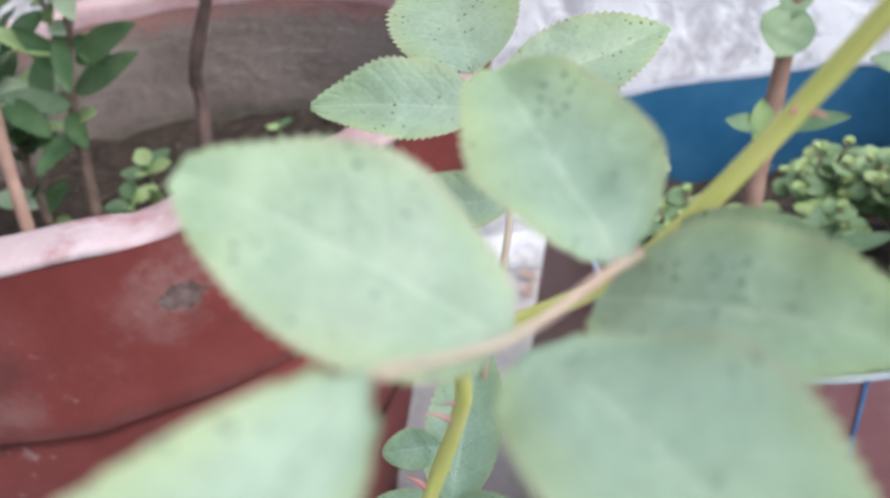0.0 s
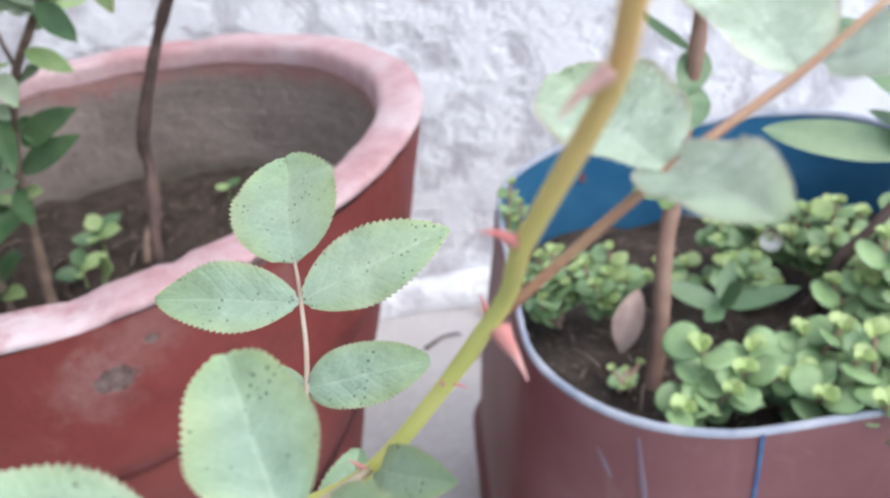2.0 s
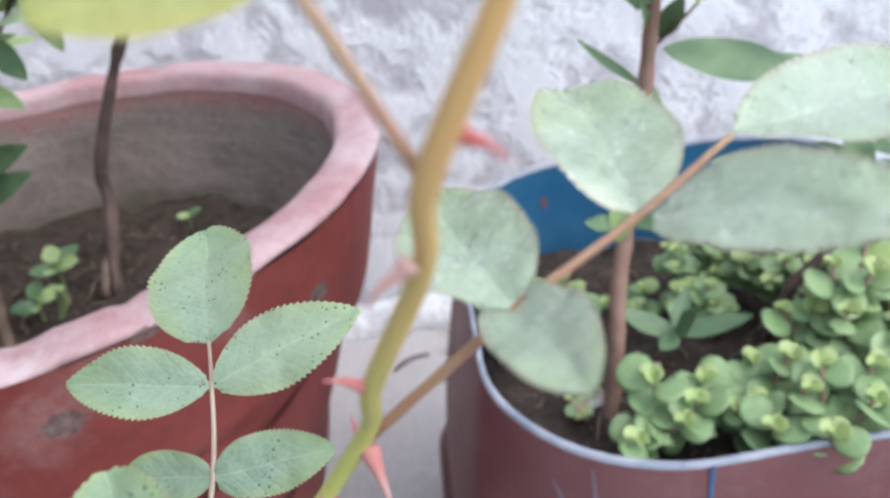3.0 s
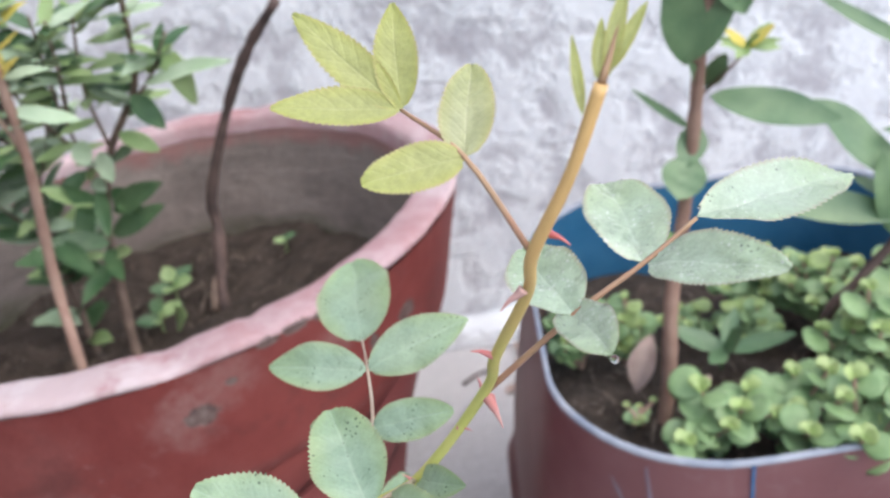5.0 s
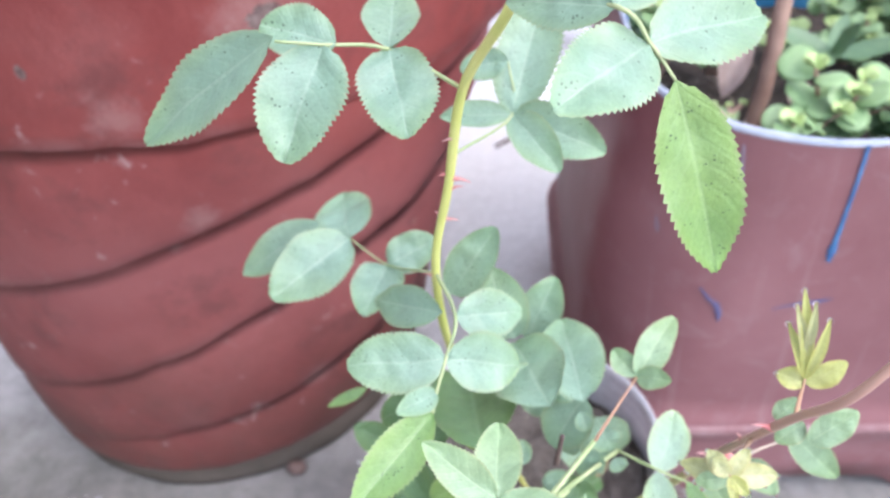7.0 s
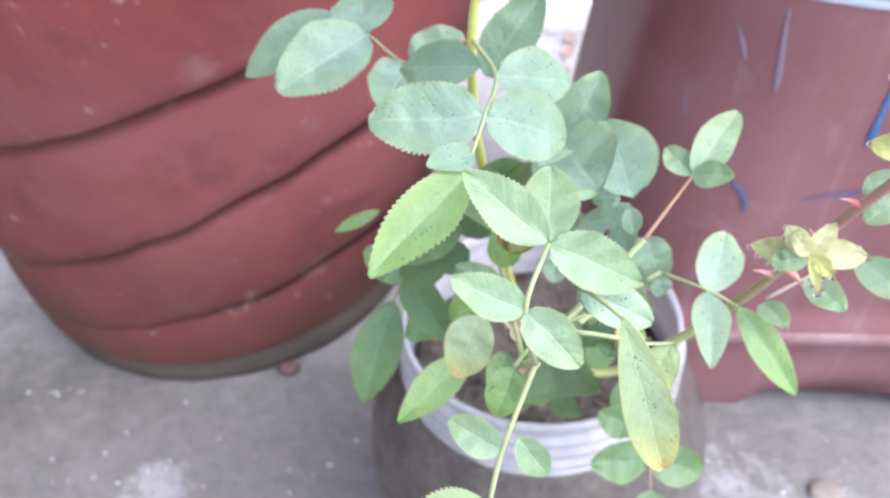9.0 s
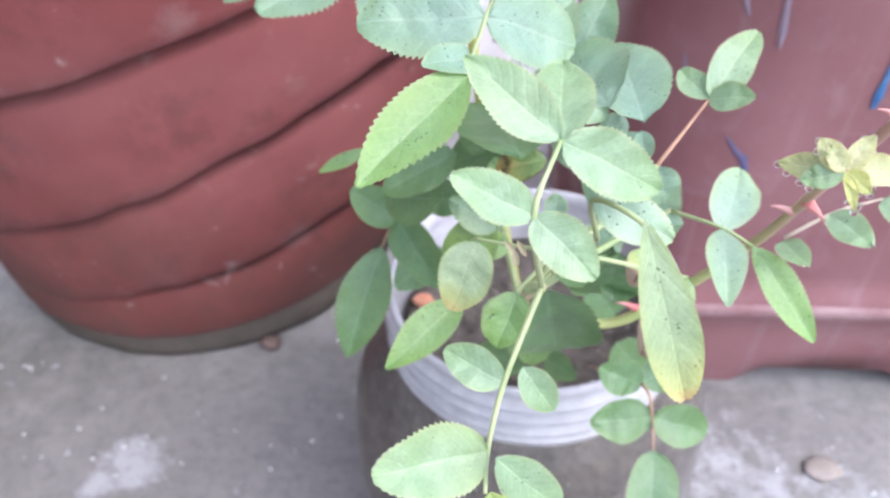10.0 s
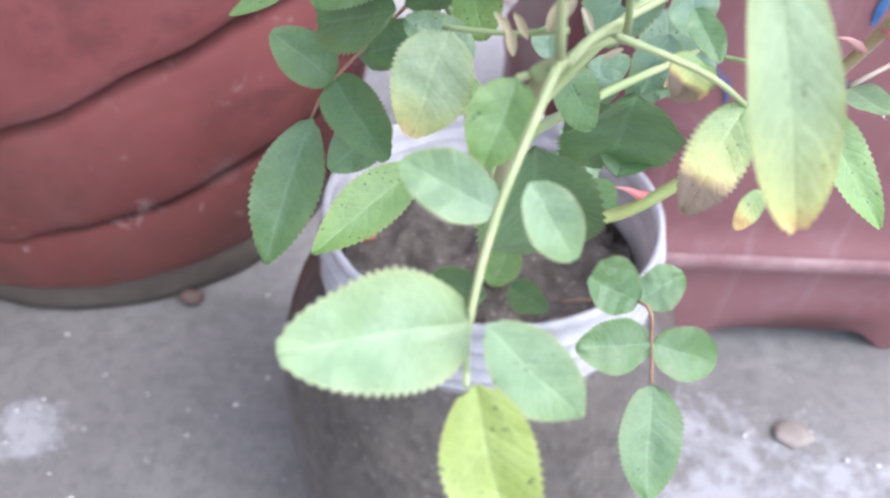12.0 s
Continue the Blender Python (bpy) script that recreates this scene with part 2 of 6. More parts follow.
def mat_pot():
    """Red oxide paint on a cement pot, dusty and scuffed, worn to grey cement in chips."""
    n = Nodes("pot_red_paint", 0.62, 0.35)
    red = n.mix(n.ramp(n.noise(9, 5, 0.6), 0.3, 0.72), (0.165, 0.030, 0.027), (0.255, 0.063, 0.055))
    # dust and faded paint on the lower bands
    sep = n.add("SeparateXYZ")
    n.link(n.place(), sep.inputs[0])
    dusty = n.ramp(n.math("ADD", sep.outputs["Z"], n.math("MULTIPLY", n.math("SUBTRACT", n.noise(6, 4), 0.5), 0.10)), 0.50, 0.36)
    # thins the dust low down, where the painted shade begins
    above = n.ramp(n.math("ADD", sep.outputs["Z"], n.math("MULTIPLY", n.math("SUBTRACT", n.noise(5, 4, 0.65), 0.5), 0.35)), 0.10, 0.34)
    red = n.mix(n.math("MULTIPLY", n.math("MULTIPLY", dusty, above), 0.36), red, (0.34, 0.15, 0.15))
    # dried mud on the foot of the side, plus the inward slope's shade painted in
    mud_shade = n.math("MULTIPLY", n.ramp(above, 0.75, 0.0), n.ramp(n.noise(11, 5, 0.7), 0.32, 0.55, 0.25, 0.8))
    red = n.mix(mud_shade, red, (0.125, 0.058, 0.048))
    red = n.mix(n.math("MULTIPLY", n.ramp(n.noise(3.2, 5, 0.65, warp=0.6), 0.5, 0.75), 0.35), red, (0.30, 0.13, 0.12))
    scuff = n.math("MULTIPLY", n.ramp(n.noise(34, 5, 0.7), 0.62, 0.70), n.ramp(n.noise(5, 2), 0.45, 0.6))
    red = n.mix(n.math("MULTIPLY", scuff, 0.75), red, (0.45, 0.32, 0.31))
    for x, y, z, r in ((-0.050, 0.444, 0.600, 0.030), (-0.085, 0.437, 0.575, 0.026), (-0.19, 0.415, 0.52, 0.022), (0.02, 0.51, 0.59, 0.020), (-0.097, 0.487, 0.335, 0.012), (-0.159, 0.444, 0.412, 0.016), (-0.125, 0.52, 0.155, 0.02)):
        d = n.add("VectorMath")
        d.operation = "DISTANCE"
        n.link(n.place(), d.inputs[0])
        d.inputs[1].default_value = (x, y, z)
        rub = n.math("ADD", n.math("DIVIDE", d.outputs["Value"], r), n.math("MULTIPLY", n.math("SUBTRACT", n.noise(45, 5, 0.7), 0.5), 2.6))
        red = n.mix(n.math("MULTIPLY", n.ramp(rub, 1.2, 0.3), 0.28), red, (0.42, 0.30, 0.28))
    stain = n.math("MULTIPLY", n.ramp(n.noise(14, 5, 0.72), 0.54, 0.70), 0.5)
    red = n.mix(stain, red, (0.10, 0.038, 0.036))
    edge = n.add("NewGeometry").outputs["Pointiness"]
    red = n.mix(n.math("MULTIPLY", n.ramp(edge, 0.52, 0.56), n.ramp(n.noise(18, 5, 0.72), 0.46, 0.6, 0.0, 0.5)), red, (0.38, 0.22, 0.21))
    red, gone = chipped(n, red)
    n.colour(red)
    n.bump(n.math("SUBTRACT", n.math("ADD", n.noise(60, 6, 0.65), n.math("MULTIPLY", n.noise(9, 3), 1.5)), n.math("MULTIPLY", gone, 0.8)), 0.35, 0.004)
    return n.m


def mat_cement(name, a, b, moss=0.0):
    n = Nodes(name, 0.9, 0.2)
    c = n.mix(n.ramp(n.noise(11, 6, 0.65), 0.3, 0.7), a, b)
    if moss:
        sep = n.add("SeparateXYZ")
        n.link(n.place(), sep.inputs[0])
        low = n.ramp(n.math("ADD", sep.outputs["Z"], n.math("MULTIPLY", n.noise(16, 4), 0.06)), 0.525, 0.49)
        c = n.mix(n.math("MULTIPLY", low, moss), c, (0.06, 0.07, 0.03))
        flat = n.add("Mapping")
        flat.inputs["Scale"].default_value = (14.0, 14.0, 70.0)
        n.link(n.place(), flat.inputs["Vector"])
        trowel = n.noise(1.0, 5, 0.65, coords=flat.outputs[0])
        c = n.mix(n.math("MULTIPLY", n.ramp(trowel, 0.5, 0.68), 0.4), c, (0.36, 0.31, 0.28))
        paint = n.ramp(n.math("ADD", sep.outputs["Z"], n.math("MULTIPLY", n.noise(13, 5, 0.7), 0.07)), 0.618, 0.634)
        c = n.mix(paint, c, (0.30, 0.17, 0.155))
        n.colour(c)
        n.bump(n.math("ADD", trowel, n.noise(90, 6, 0.7)), 0.7, 0.005)
        return n.m
    n.colour(c)
    n.bump(n.noise(90, 6, 0.7), 0.5, 0.004)
    return n.m


POT_RED = mat_pot()
POT_CEMENT = mat_cement("pot_cement", (0.070, 0.062, 0.048), (0.15, 0.125, 0.105))
POT_INNER = mat_cement("pot_inner_cement", (0.168, 0.142, 0.126), (0.30, 0.255, 0.228), 0.9)


def mat_rim():
    n = Nodes("rim_dusty_pink", 0.75, 0.3)
    c = n.mix(n.ramp(n.noise(7, 4), 0.35, 0.65), (0.39, 0.21, 0.215), (0.48, 0.31, 0.32))
    c = n.mix(n.math("MULTIPLY", n.ramp(n.noise(9, 6, 0.68), 0.42, 0.68), 0.72), c, (0.66, 0.59, 0.61))
    for x, y, r in ((-0.159, 0.424, 0.055), (-0.235, 0.434, 0.050), (-0.095, 0.428, 0.035)):
        d = n.add("VectorMath")
        d.operation = "DISTANCE"
        n.link(n.place(), d.inputs[0])
        d.inputs[1].default_value = (x, y, 0.627)
        chalk = n.math("ADD", n.math("DIVIDE", d.outputs["Value"], r), n.math("MULTIPLY", n.math("SUBTRACT", n.noise(38, 5, 0.7), 0.5), 2.2))
        c = n.mix(n.math("MULTIPLY", n.ramp(chalk, 1.1, 0.5), 0.45), c, (0.70, 0.66, 0.67))
    c = n.mix(n.ramp(n.noise(17, 5, 0.7, warp=0.5), 0.68, 0.73), c, (0.25, 0.235, 0.23))
    c, gone = chipped(n, c)
    n.colour(c)
    n.bump(n.noise(70, 6, 0.7), 0.6, 0.004)
    return n.m


POT_RIM = mat_rim()


def mat_drum():
    n = Nodes("drum_maroon_paint", 0.5, 0.4)
    c = n.mix(n.ramp(n.noise(6, 5, 0.6), 0.3, 0.7), (0.205, 0.085, 0.090), (0.285, 0.142, 0.148))
    c = n.mix(n.math("MULTIPLY", n.ramp(n.noise(20, 5, 0.7, warp=0.7), 0.55, 0.7), 0.35), c, (0.33, 0.215, 0.225))
    sep = n.add("SeparateXYZ")
    n.link(n.place(), sep.inputs[0])
    flat = n.add("CombineXYZ")
    n.link(n.math("MULTIPLY", sep.outputs["X"], 60.0), flat.inputs[0])
    n.link(n.math("MULTIPLY", sep.outputs["Z"], 3.0), flat.inputs[2])
    run = n.noise(1.0, 3, 0.5, coords=flat.outputs[0])
    c = n.mix(n.math("MULTIPLY", n.ramp(run, 0.6, 0.72), 0.3), c, (0.36, 0.245, 0.25))
    n.colour(c)
    n.bump(n.noise(45, 5), 0.2, 0.003)
    return n.m


DRUM_RED = mat_drum()


def mat_two(name, a, b, scale, rough, spec=0.5, bump=0.2):
    n = Nodes(name, rough, spec)
    n.colour(n.mix(n.ramp(n.noise(scale, 5, 0.65), 0.35, 0.68), a, b))
    n.bump(n.noise(scale * 6, 4), bump, 0.002)
    return n.m


DRUM_BLUE = mat_two("drum_blue_plastic", (0.028, 0.14, 0.28), (0.06, 0.21, 0.38), 12, 0.38)
DRUM_EDGE = mat_two("cut_plastic_edge", (0.26, 0.30, 0.38), (0.44, 0.47, 0.53), 40, 0.6)
BLUE_PAINT = mat_two("blue_paint", (0.03, 0.10, 0.25), (0.08, 0.21, 0.42), 60, 0.4)
FADED_BLUE = mat_two("worn_blue_paint", (0.085, 0.09, 0.20), (0.16, 0.13, 0.23), 70, 0.5)
PALE_BLUE = mat_two("faded_blue_paint", (0.23, 0.18, 0.23), (0.27, 0.20, 0.24), 60, 0.6)
DRY_LEAF = mat_two("dry_leaf", (0.42, 0.31, 0.26), (0.55, 0.43, 0.37), 60, 0.8)
PEBBLE = mat_two("pebble_tan", (0.26, 0.225, 0.195), (0.31, 0.27, 0.24), 60, 0.8)
JADE = mat_two("jade_leaf", (0.18, 0.30, 0.12), (0.30, 0.43, 0.21), 40, 0.42, 0.5)
JADE_YOUNG = mat_two("jade_leaf_young", (0.30, 0.42, 0.14), (0.40, 0.50, 0.21), 40, 0.42, 0.5)
SHRUB_LEAF = mat_two("shrub_leaf", (0.10, 0.19, 0.09), (0.17, 0.27, 0.13), 30, 0.42, 0.55)
PINK_RIDGE = mat_two("pink_ridge", (0.26, 0.13, 0.135), (0.40, 0.27, 0.27), 26, 0.6)
PALE_LEAF = mat_two("pot_shrub_leaf_pale", (0.34, 0.46, 0.28), (0.46, 0.56, 0.40), 30, 0.45, 0.5)
STRAW = mat_two("dry_straw", (0.12, 0.09, 0.07), (0.30, 0.24, 0.18), 60, 0.8)
POT_LEAF = mat_two("pot_shrub_leaf", (0.05, 0.115, 0.045), (0.115, 0.20, 0.085), 30, 0.45, 0.5)
POT_LEAF_LIGHT = mat_two("pot_shrub_leaf_light", (0.26, 0.39, 0.15), (0.37, 0.48, 0.22), 30, 0.45, 0.5)
YELLOW_LEAF = mat_two("yellow_leaf", (0.62, 0.52, 0.08), (0.68, 0.60, 0.16), 30, 0.5)
LIME_CRUMB = mat_two("lime_crumb", (0.55, 0.55, 0.55), (0.72, 0.72, 0.72), 200, 0.9)
BRICK_BIT = mat_two("brick_bit", (0.42, 0.17, 0.10), (0.50, 0.26, 0.16), 70, 0.85)


def mat_soil(name, a, b):
    n = Nodes(name, 0.95, 0.2)
    c = n.mix(n.ramp(n.noise(38, 6, 0.7), 0.3, 0.7), a, b)
    c = n.mix(n.ramp(n.voronoi(150), 0.16, 0.08), c, (0.34, 0.30, 0.26))
    n.colour(c)
    n.bump(n.math("ADD", n.noise(120, 6, 0.75), n.voronoi(90)), 0.9, 0.006)
    return n.m


SOIL = mat_soil("soil_brown", (0.036, 0.028, 0.022), (0.11, 0.086, 0.069))
SOIL_JAR = mat_soil("soil_jar", (0.085, 0.072, 0.062), (0.20, 0.172, 0.15))
SOIL_GREY = mat_soil("soil_grey", (0.07, 0.06, 0.052), (0.19, 0.165, 0.145))


def mat_wall():
    """White lime wash, blistered and flaked down to mauve-grey plaster."""
    n = Nodes("flaking_limewash", 0.9, 0.2)
    white = n.mix(n.ramp(n.noise(5, 5), 0.3, 0.7), (0.77, 0.805, 0.84), (0.83, 0.865, 0.89))
    flake = n.math("ADD", n.noise(13, 5, 0.62, warp=0.2), n.math("MULTIPLY", n.noise(4.5, 3), 0.30))
    c = n.mix(n.math("MULTIPLY", n.ramp(flake, 0.64, 0.82), 0.70), white, (0.36, 0.345, 0.385))
    c = n.mix(n.math("MULTIPLY", n.ramp(n.noise(60, 5, 0.7), 0.55, 0.75), 0.25), c, (0.46, 0.445, 0.48))
    n.colour(c)
    n.bump(n.math("SUBTRACT", n.noise(32, 6, 0.7), n.math("MULTIPLY", n.ramp(flake, 0.60, 0.74), 0.9)), 0.6, 0.010)
    return n.m


def mat_floor():
    """Old grey cement floor with lime splashes."""
    n = Nodes("cement_floor", 0.88, 0.25)
    c = n.mix(n.ramp(n.noise(4, 6, 0.65), 0.3, 0.7), (0.198, 0.189, 0.180), (0.285, 0.273, 0.260))
    c = n.mix(n.math("MULTIPLY", n.ramp(n.noise(60, 5, 0.75), 0.46, 0.70), 0.5), c, (0.11, 0.107, 0.112))
    fine = n.noise(55, 5, 0.75)
    broad = n.noise(16, 4, 0.65)
    splash = n.math("MULTIPLY", n.ramp(n.noise(30, 3, 0.6), 0.66, 0.71), n.ramp(broad, 0.42, 0.55))
    for x, y, r in ((-0.284, 0.364, 0.030), (-0.305, 0.344, 0.02), (-0.052, 0.474, 0.022), (0.30, 0.31, 0.10), (0.25, 0.25, 0.06), (0.38, 0.28, 0.09), (0.20, 1.25, 0.20), (0.05, 1.30, 0.16)):
        d = n.add("VectorMath")
        d.operation = "DISTANCE"
        n.link(n.place(), d.inputs[0])
        d.inputs[1].default_value = (x, y, 0.0)
        edge = n.math("ADD", n.math("DIVIDE", d.outputs["Value"], r), n.math("MULTIPLY", n.math("SUBTRACT", fine, 0.5), 3.0))
        edge = n.math("ADD", edge, n.math("MULTIPLY", n.math("SUBTRACT", broad, 0.5), 3.0))
        splash = n.math("MAXIMUM", splash, n.ramp(edge, 1.15, 0.35))
    c = n.mix(n.math("MULTIPLY", splash, 0.68), c, (0.48, 0.48, 0.50))
    # algae blotches beside the red pot, with the shade there painted in too
    d = n.add("VectorMath")
    d.operation = "DISTANCE"
    n.link(n.place(), d.inputs[0])
    d.inputs[1].default_value = (-0.58, 0.60, 0.0)
    algae_shade = n.math("ADD", n.math("DIVIDE", d.outputs["Value"], 0.21), n.math("MULTIPLY", n.math("SUBTRACT", broad, 0.5), 2.0))
    c = n.mix(n.math("MULTIPLY", n.ramp(algae_shade, 1.5, 0.5), 0.62), c, (0.085, 0.09, 0.075))
    # paler, mottled floor between the pots, up to the wall's foot
    sep = n.add("SeparateXYZ")
    n.link(n.place(), sep.inputs[0])
    away = n.math("ADD", sep.outputs["Y"], n.math("MULTIPLY", n.math("SUBTRACT", n.noise(9, 5, 0.7), 0.5), 0.35))
    c = n.mix(n.math("MULTIPLY", n.ramp(away, 0.48, 0.72), n.ramp(fine, 0.3, 0.7, 0.6, 1.0)), c, (0.60, 0.585, 0.58))
    n.colour(c)
    n.bump(n.math("ADD", n.noise(130, 5, 0.7), n.math("MULTIPLY", n.noise(22, 4), 1.2)), 0.5, 0.004)
    return n.m


WALL, FLOOR = mat_wall(), mat_floor()


def mat_jar(name, tint, rough, cloud):
    """Clear plastic gone slightly cloudy."""
    n = Nodes(name, rough, 0.5)
    n.colour(tint)
    n.b.inputs["IOR"].default_value = 1.2
    haze = n.ramp(n.noise(14, 5, 0.65), 0.3, 0.75, 1.0 - cloud, 1.0 - cloud * 0.35)
    n.link(haze, n.b.inputs["Transmission Weight"])
    return n.m


JAR_BODY = mat_jar("jar_clear_plastic", (0.90, 0.88, 0.86), 0.08, 0.07)
JAR_NECK = mat_jar("jar_neck_plastic", (0.74, 0.74, 0.77), 0.22, 0.6)
DEW = mat_jar("water_drop", (1.0, 1.0, 1.0), 0.02, 0.0)


# ---- building helpers ----
def thing(name, label, category, group="", at=(0, 0, 0)):
    ob = new(name)
    ob.location = at
    return tagged(ob, label, category, group)


def mesh_of(name, bm, material, smooth=True):
    me = bpy.data.meshes.new(name)
    bm.to_mesh(me)
    bm.free()
    for p in me.polygons:
        p.use_smooth = smooth
    me.materials.append(material)
    return me


def part(name, bm, material, parent, label="", smooth=True):
    """Links a bmesh, given in world places, as one mesh under a thing or a part."""
    ob = new(name, mesh_of(name, bm, material, smooth))
    ob.parent = parent
    m = Matrix() if parent.parent else Matrix.Translation(-Vector(parent.location))
    ob.matrix_parent_inverse = m
    return tagged(ob, label)


def structure(name, bm, material, label, smooth=False):
    return tagged(new(name, mesh_of(name, bm, material, smooth)), label, kind="structure")


def box(bm, lo, hi):
    vs = [bm.verts.new((x, y, z)) for z in (lo[2], hi[2]) for y in (lo[1], hi[1]) for x in (lo[0], hi[0])]
    for f in ((0, 2, 3, 1), (4, 5, 7, 6), (0, 1, 5, 4), (2, 6, 7, 3), (0, 4, 6, 2), (1, 3, 7, 5)):
        bm.faces.new([vs[i] for i in f])


def smooth_path(points, steps=6):
    """A Catmull-Rom curve through the points."""
    p = [Vector(q) for q in points]
    p = [p[0] * 2 - p[1], *p, p[-1] * 2 - p[-2]]
    out = []
    for i in range(1, len(p) - 2):
        a, b, c, d = p[i - 1 : i + 3]
        for k in range(steps):
            t = k / steps
            out.append(0.5 * (2 * b + (c - a) * t + (2 * a - 5 * b + 4 * c - d) * t * t + (3 * b - a - 3 * c + d) * t**3))
    return [*out, p[-2]]


def tube(bm, points, r0, r1, sides=8, steps=6, knob=0.0):
    """A tapering round stalk along a smooth curve, closed at both ends."""
    path = smooth_path(points, steps)
    rings, n = [], len(path)
    side = None
    for i, c in enumerate(path):
        way = (path[min(i + 1, n - 1)] - path[max(i - 1, 0)]).normalized()
        side = way.orthogonal().normalized() if side is None else (side - way * side.dot(way)).normalized()
        other = way.cross(side)
        r = (r0 + (r1 - r0) * i / (n - 1)) * (1 + knob * noise.noise(c * 60))
        rings.append([bm.verts.new(c + r * (math.cos(a) * side + math.sin(a) * other)) for a in (2 * math.pi * k / sides for k in range(sides))])
    for a, b in zip(rings, rings[1:]):
        for k in range(sides):
            bm.faces.new((a[k], a[(k + 1) % sides], b[(k + 1) % sides], b[k]))
    bm.faces.new(rings[0][::-1])
    bm.faces.new(rings[-1])
    return bm


def lathe(bm, profile, centre, seg=96, close=False, wobble=None):
    """Turns a profile of (radius, height) about the upright through centre(z) -> x, y."""
    rings = []
    for r, z in profile:
        ring = []
        for k in range(seg):
            a = 2 * math.pi * k / seg
            rr, zz = wobble(r, z, a) if wobble else (r, z)
            x, y = centre(zz)
            ring.append(bm.verts.new((x + rr * math.cos(a), y + rr * math.sin(a), zz)))
        rings.append(ring)
    for a, b in zip(rings, rings[1:]):
        for k in range(seg):
            bm.faces.new((a[k], a[(k + 1) % seg], b[(k + 1) % seg], b[k]))
    if close:
        bm.faces.new(rings[-1])
    return bm


def blade(bm, base, tip, width, face=(0, -0.72, 0.69), teeth=0, fold=0.16, droop=0.06, blunt=0.85, rows=0, twist=0.0, heart=0.0):
    """A leaf blade from base to tip: ovate, folded a little along its midrib, with a toothed margin if teeth > 0."""
    base, tip = Vector(base), Vector(tip)
    along = tip - base
    length = along.length
    along.normalize()
    up = Vector(face)
    up = up - along * up.dot(along)
    if up.length < 1e-3:
        up = along.orthogonal()
    up.normalize()
    across = along.cross(up)
    if twist:
        turn = Matrix.Rotation(radians(twist), 3, along)
        up, across = turn @ up, turn @ across
    round_ = 0.72 if not teeth else 0.5 if blunt > 1.2 else (0.58 if width > 0.46 * length else 0.74)
    rows = rows or (2 * teeth if teeth else 10)
    cols = (-1, -0.62, -0.3, -0.07, 0.07, 0.3, 0.62, 1) if teeth else (-1, -0.5, 0, 0.5, 1)
    uv = bm.loops.layers.uv.verify()
    seed = base * 37
    grid = []
    for i in range(rows + 1):
        u = i / rows
        w = width / 2 * math.sin(math.pi * min(max(u, 0.0), 1.0) ** blunt) ** round_ if 0 < i < rows else width * 0.012
        saw = 1.0
        if teeth and 2 < i < rows:
            saw = 1.0 + (1.25 if i % 2 else -0.70) / teeth * min(1, 3 * (1 - u))
        ripple = noise.noise(Vector((u * 3.1, 0, 0)) + seed) * 0.12 * width
        sway = 0.05 * width * noise.noise(Vector((u * 1.7, 5.0, 0)) + seed) * math.sin(math.pi * u)
        row = []
        for c in cols:
            edge = saw if abs(c) == 1 else 1.0
            wob = 1 + 0.09 * noise.noise(Vector((u * 2.3, c, 1.7)) + seed)
            lift = fold * abs(c) * w - droop * length * (u**2) * 1.0 + ripple * abs(c) + 0.05 * width * noise.noise(Vector((u * 5, c * 2, 0)) + seed)
            back = heart * length * abs(c) ** 1.5 * (1 - u) ** 4
            row.append((bm.verts.new(base - along * back + along * (length * (u + (0.016 if teeth and abs(c) == 1 and i % 2 else 0.0))) + across * (c * w * edge * wob + sway) + up * (lift + droop * length * u)), (u, (c + 1) / 2)))
        grid.append(row)
    for a, b in zip(grid, grid[1:]):
        for k in range(len(cols) - 1):
            quad = (a[k], a[k + 1], b[k + 1], b[k])
            f = bm.faces.new([q[0] for q in quad])
            for loop, q in zip(f.loops, quad):
                loop[uv].uv = q[1]
    return bm


# ---- ground and wall ----
bm = bmesh.new()
# one sheet, finer near the pots, slightly uneven
xs = [-60, -12, -4, -1.6, *[-1.0 + 0.05 * i for i in range(41)], 1.6, 4, 12, 60]
ys = [-60, -12, -4, -1.2, *[-0.4 + 0.05 * i for i in range(37)], 4, 12, 60]
grid = [[bm.verts.new((x, y, 0.0035 * noise.noise(Vector((x * 5, y * 5, 0))) if abs(x) < 1.1 and -0.5 < y < 1.5 else 0.0)) for x in xs] for y in ys]
for j in range(len(ys) - 1):
    for i in range(len(xs) - 1):
        bm.faces.new((grid[j][i], grid[j][i + 1], grid[j + 1][i + 1], grid[j + 1][i]))
structure("ground", bm, FLOOR, "old grey cement floor with white lime splashes", True)

bm = bmesh.new()
wx = [-4.0, -2.0, *[-1.2 + 0.04 * i for i in range(61)], 2.0, 4.0]
wz = [-0.02, *[0.03 + 0.04 * i for i in range(40)], 2.4]
front = [[bm.verts.new((x, 1.37 + 0.012 * noise.noise(Vector((x * 4, 3.1, z * 4))) + 0.004 * noise.noise(Vector((x * 17, 1.1, z * 17))), z)) for x in wx] for z in wz]
for j in range(len(wz) - 1):
    for i in range(len(wx) - 1):
        bm.faces.new((front[j][i], front[j][i + 1], front[j + 1][i + 1], front[j + 1][i]))
box(bm, (-4.0, 1.40, -0.02), (4.0, 1.60, 2.4))
structure("wall_north", bm, WALL, "white lime-washed wall, flaked to grey plaster", True)

# out of view; added only to darken the pot's left and the floor there
bm = bmesh.new()
box(bm, (-0.88, -1.3, -0.02), (-0.66, 1.36, 2.4))
structure("unseen_wall_west", bm, FLOOR, "unseen grey cement side wall, added to block light from the left")

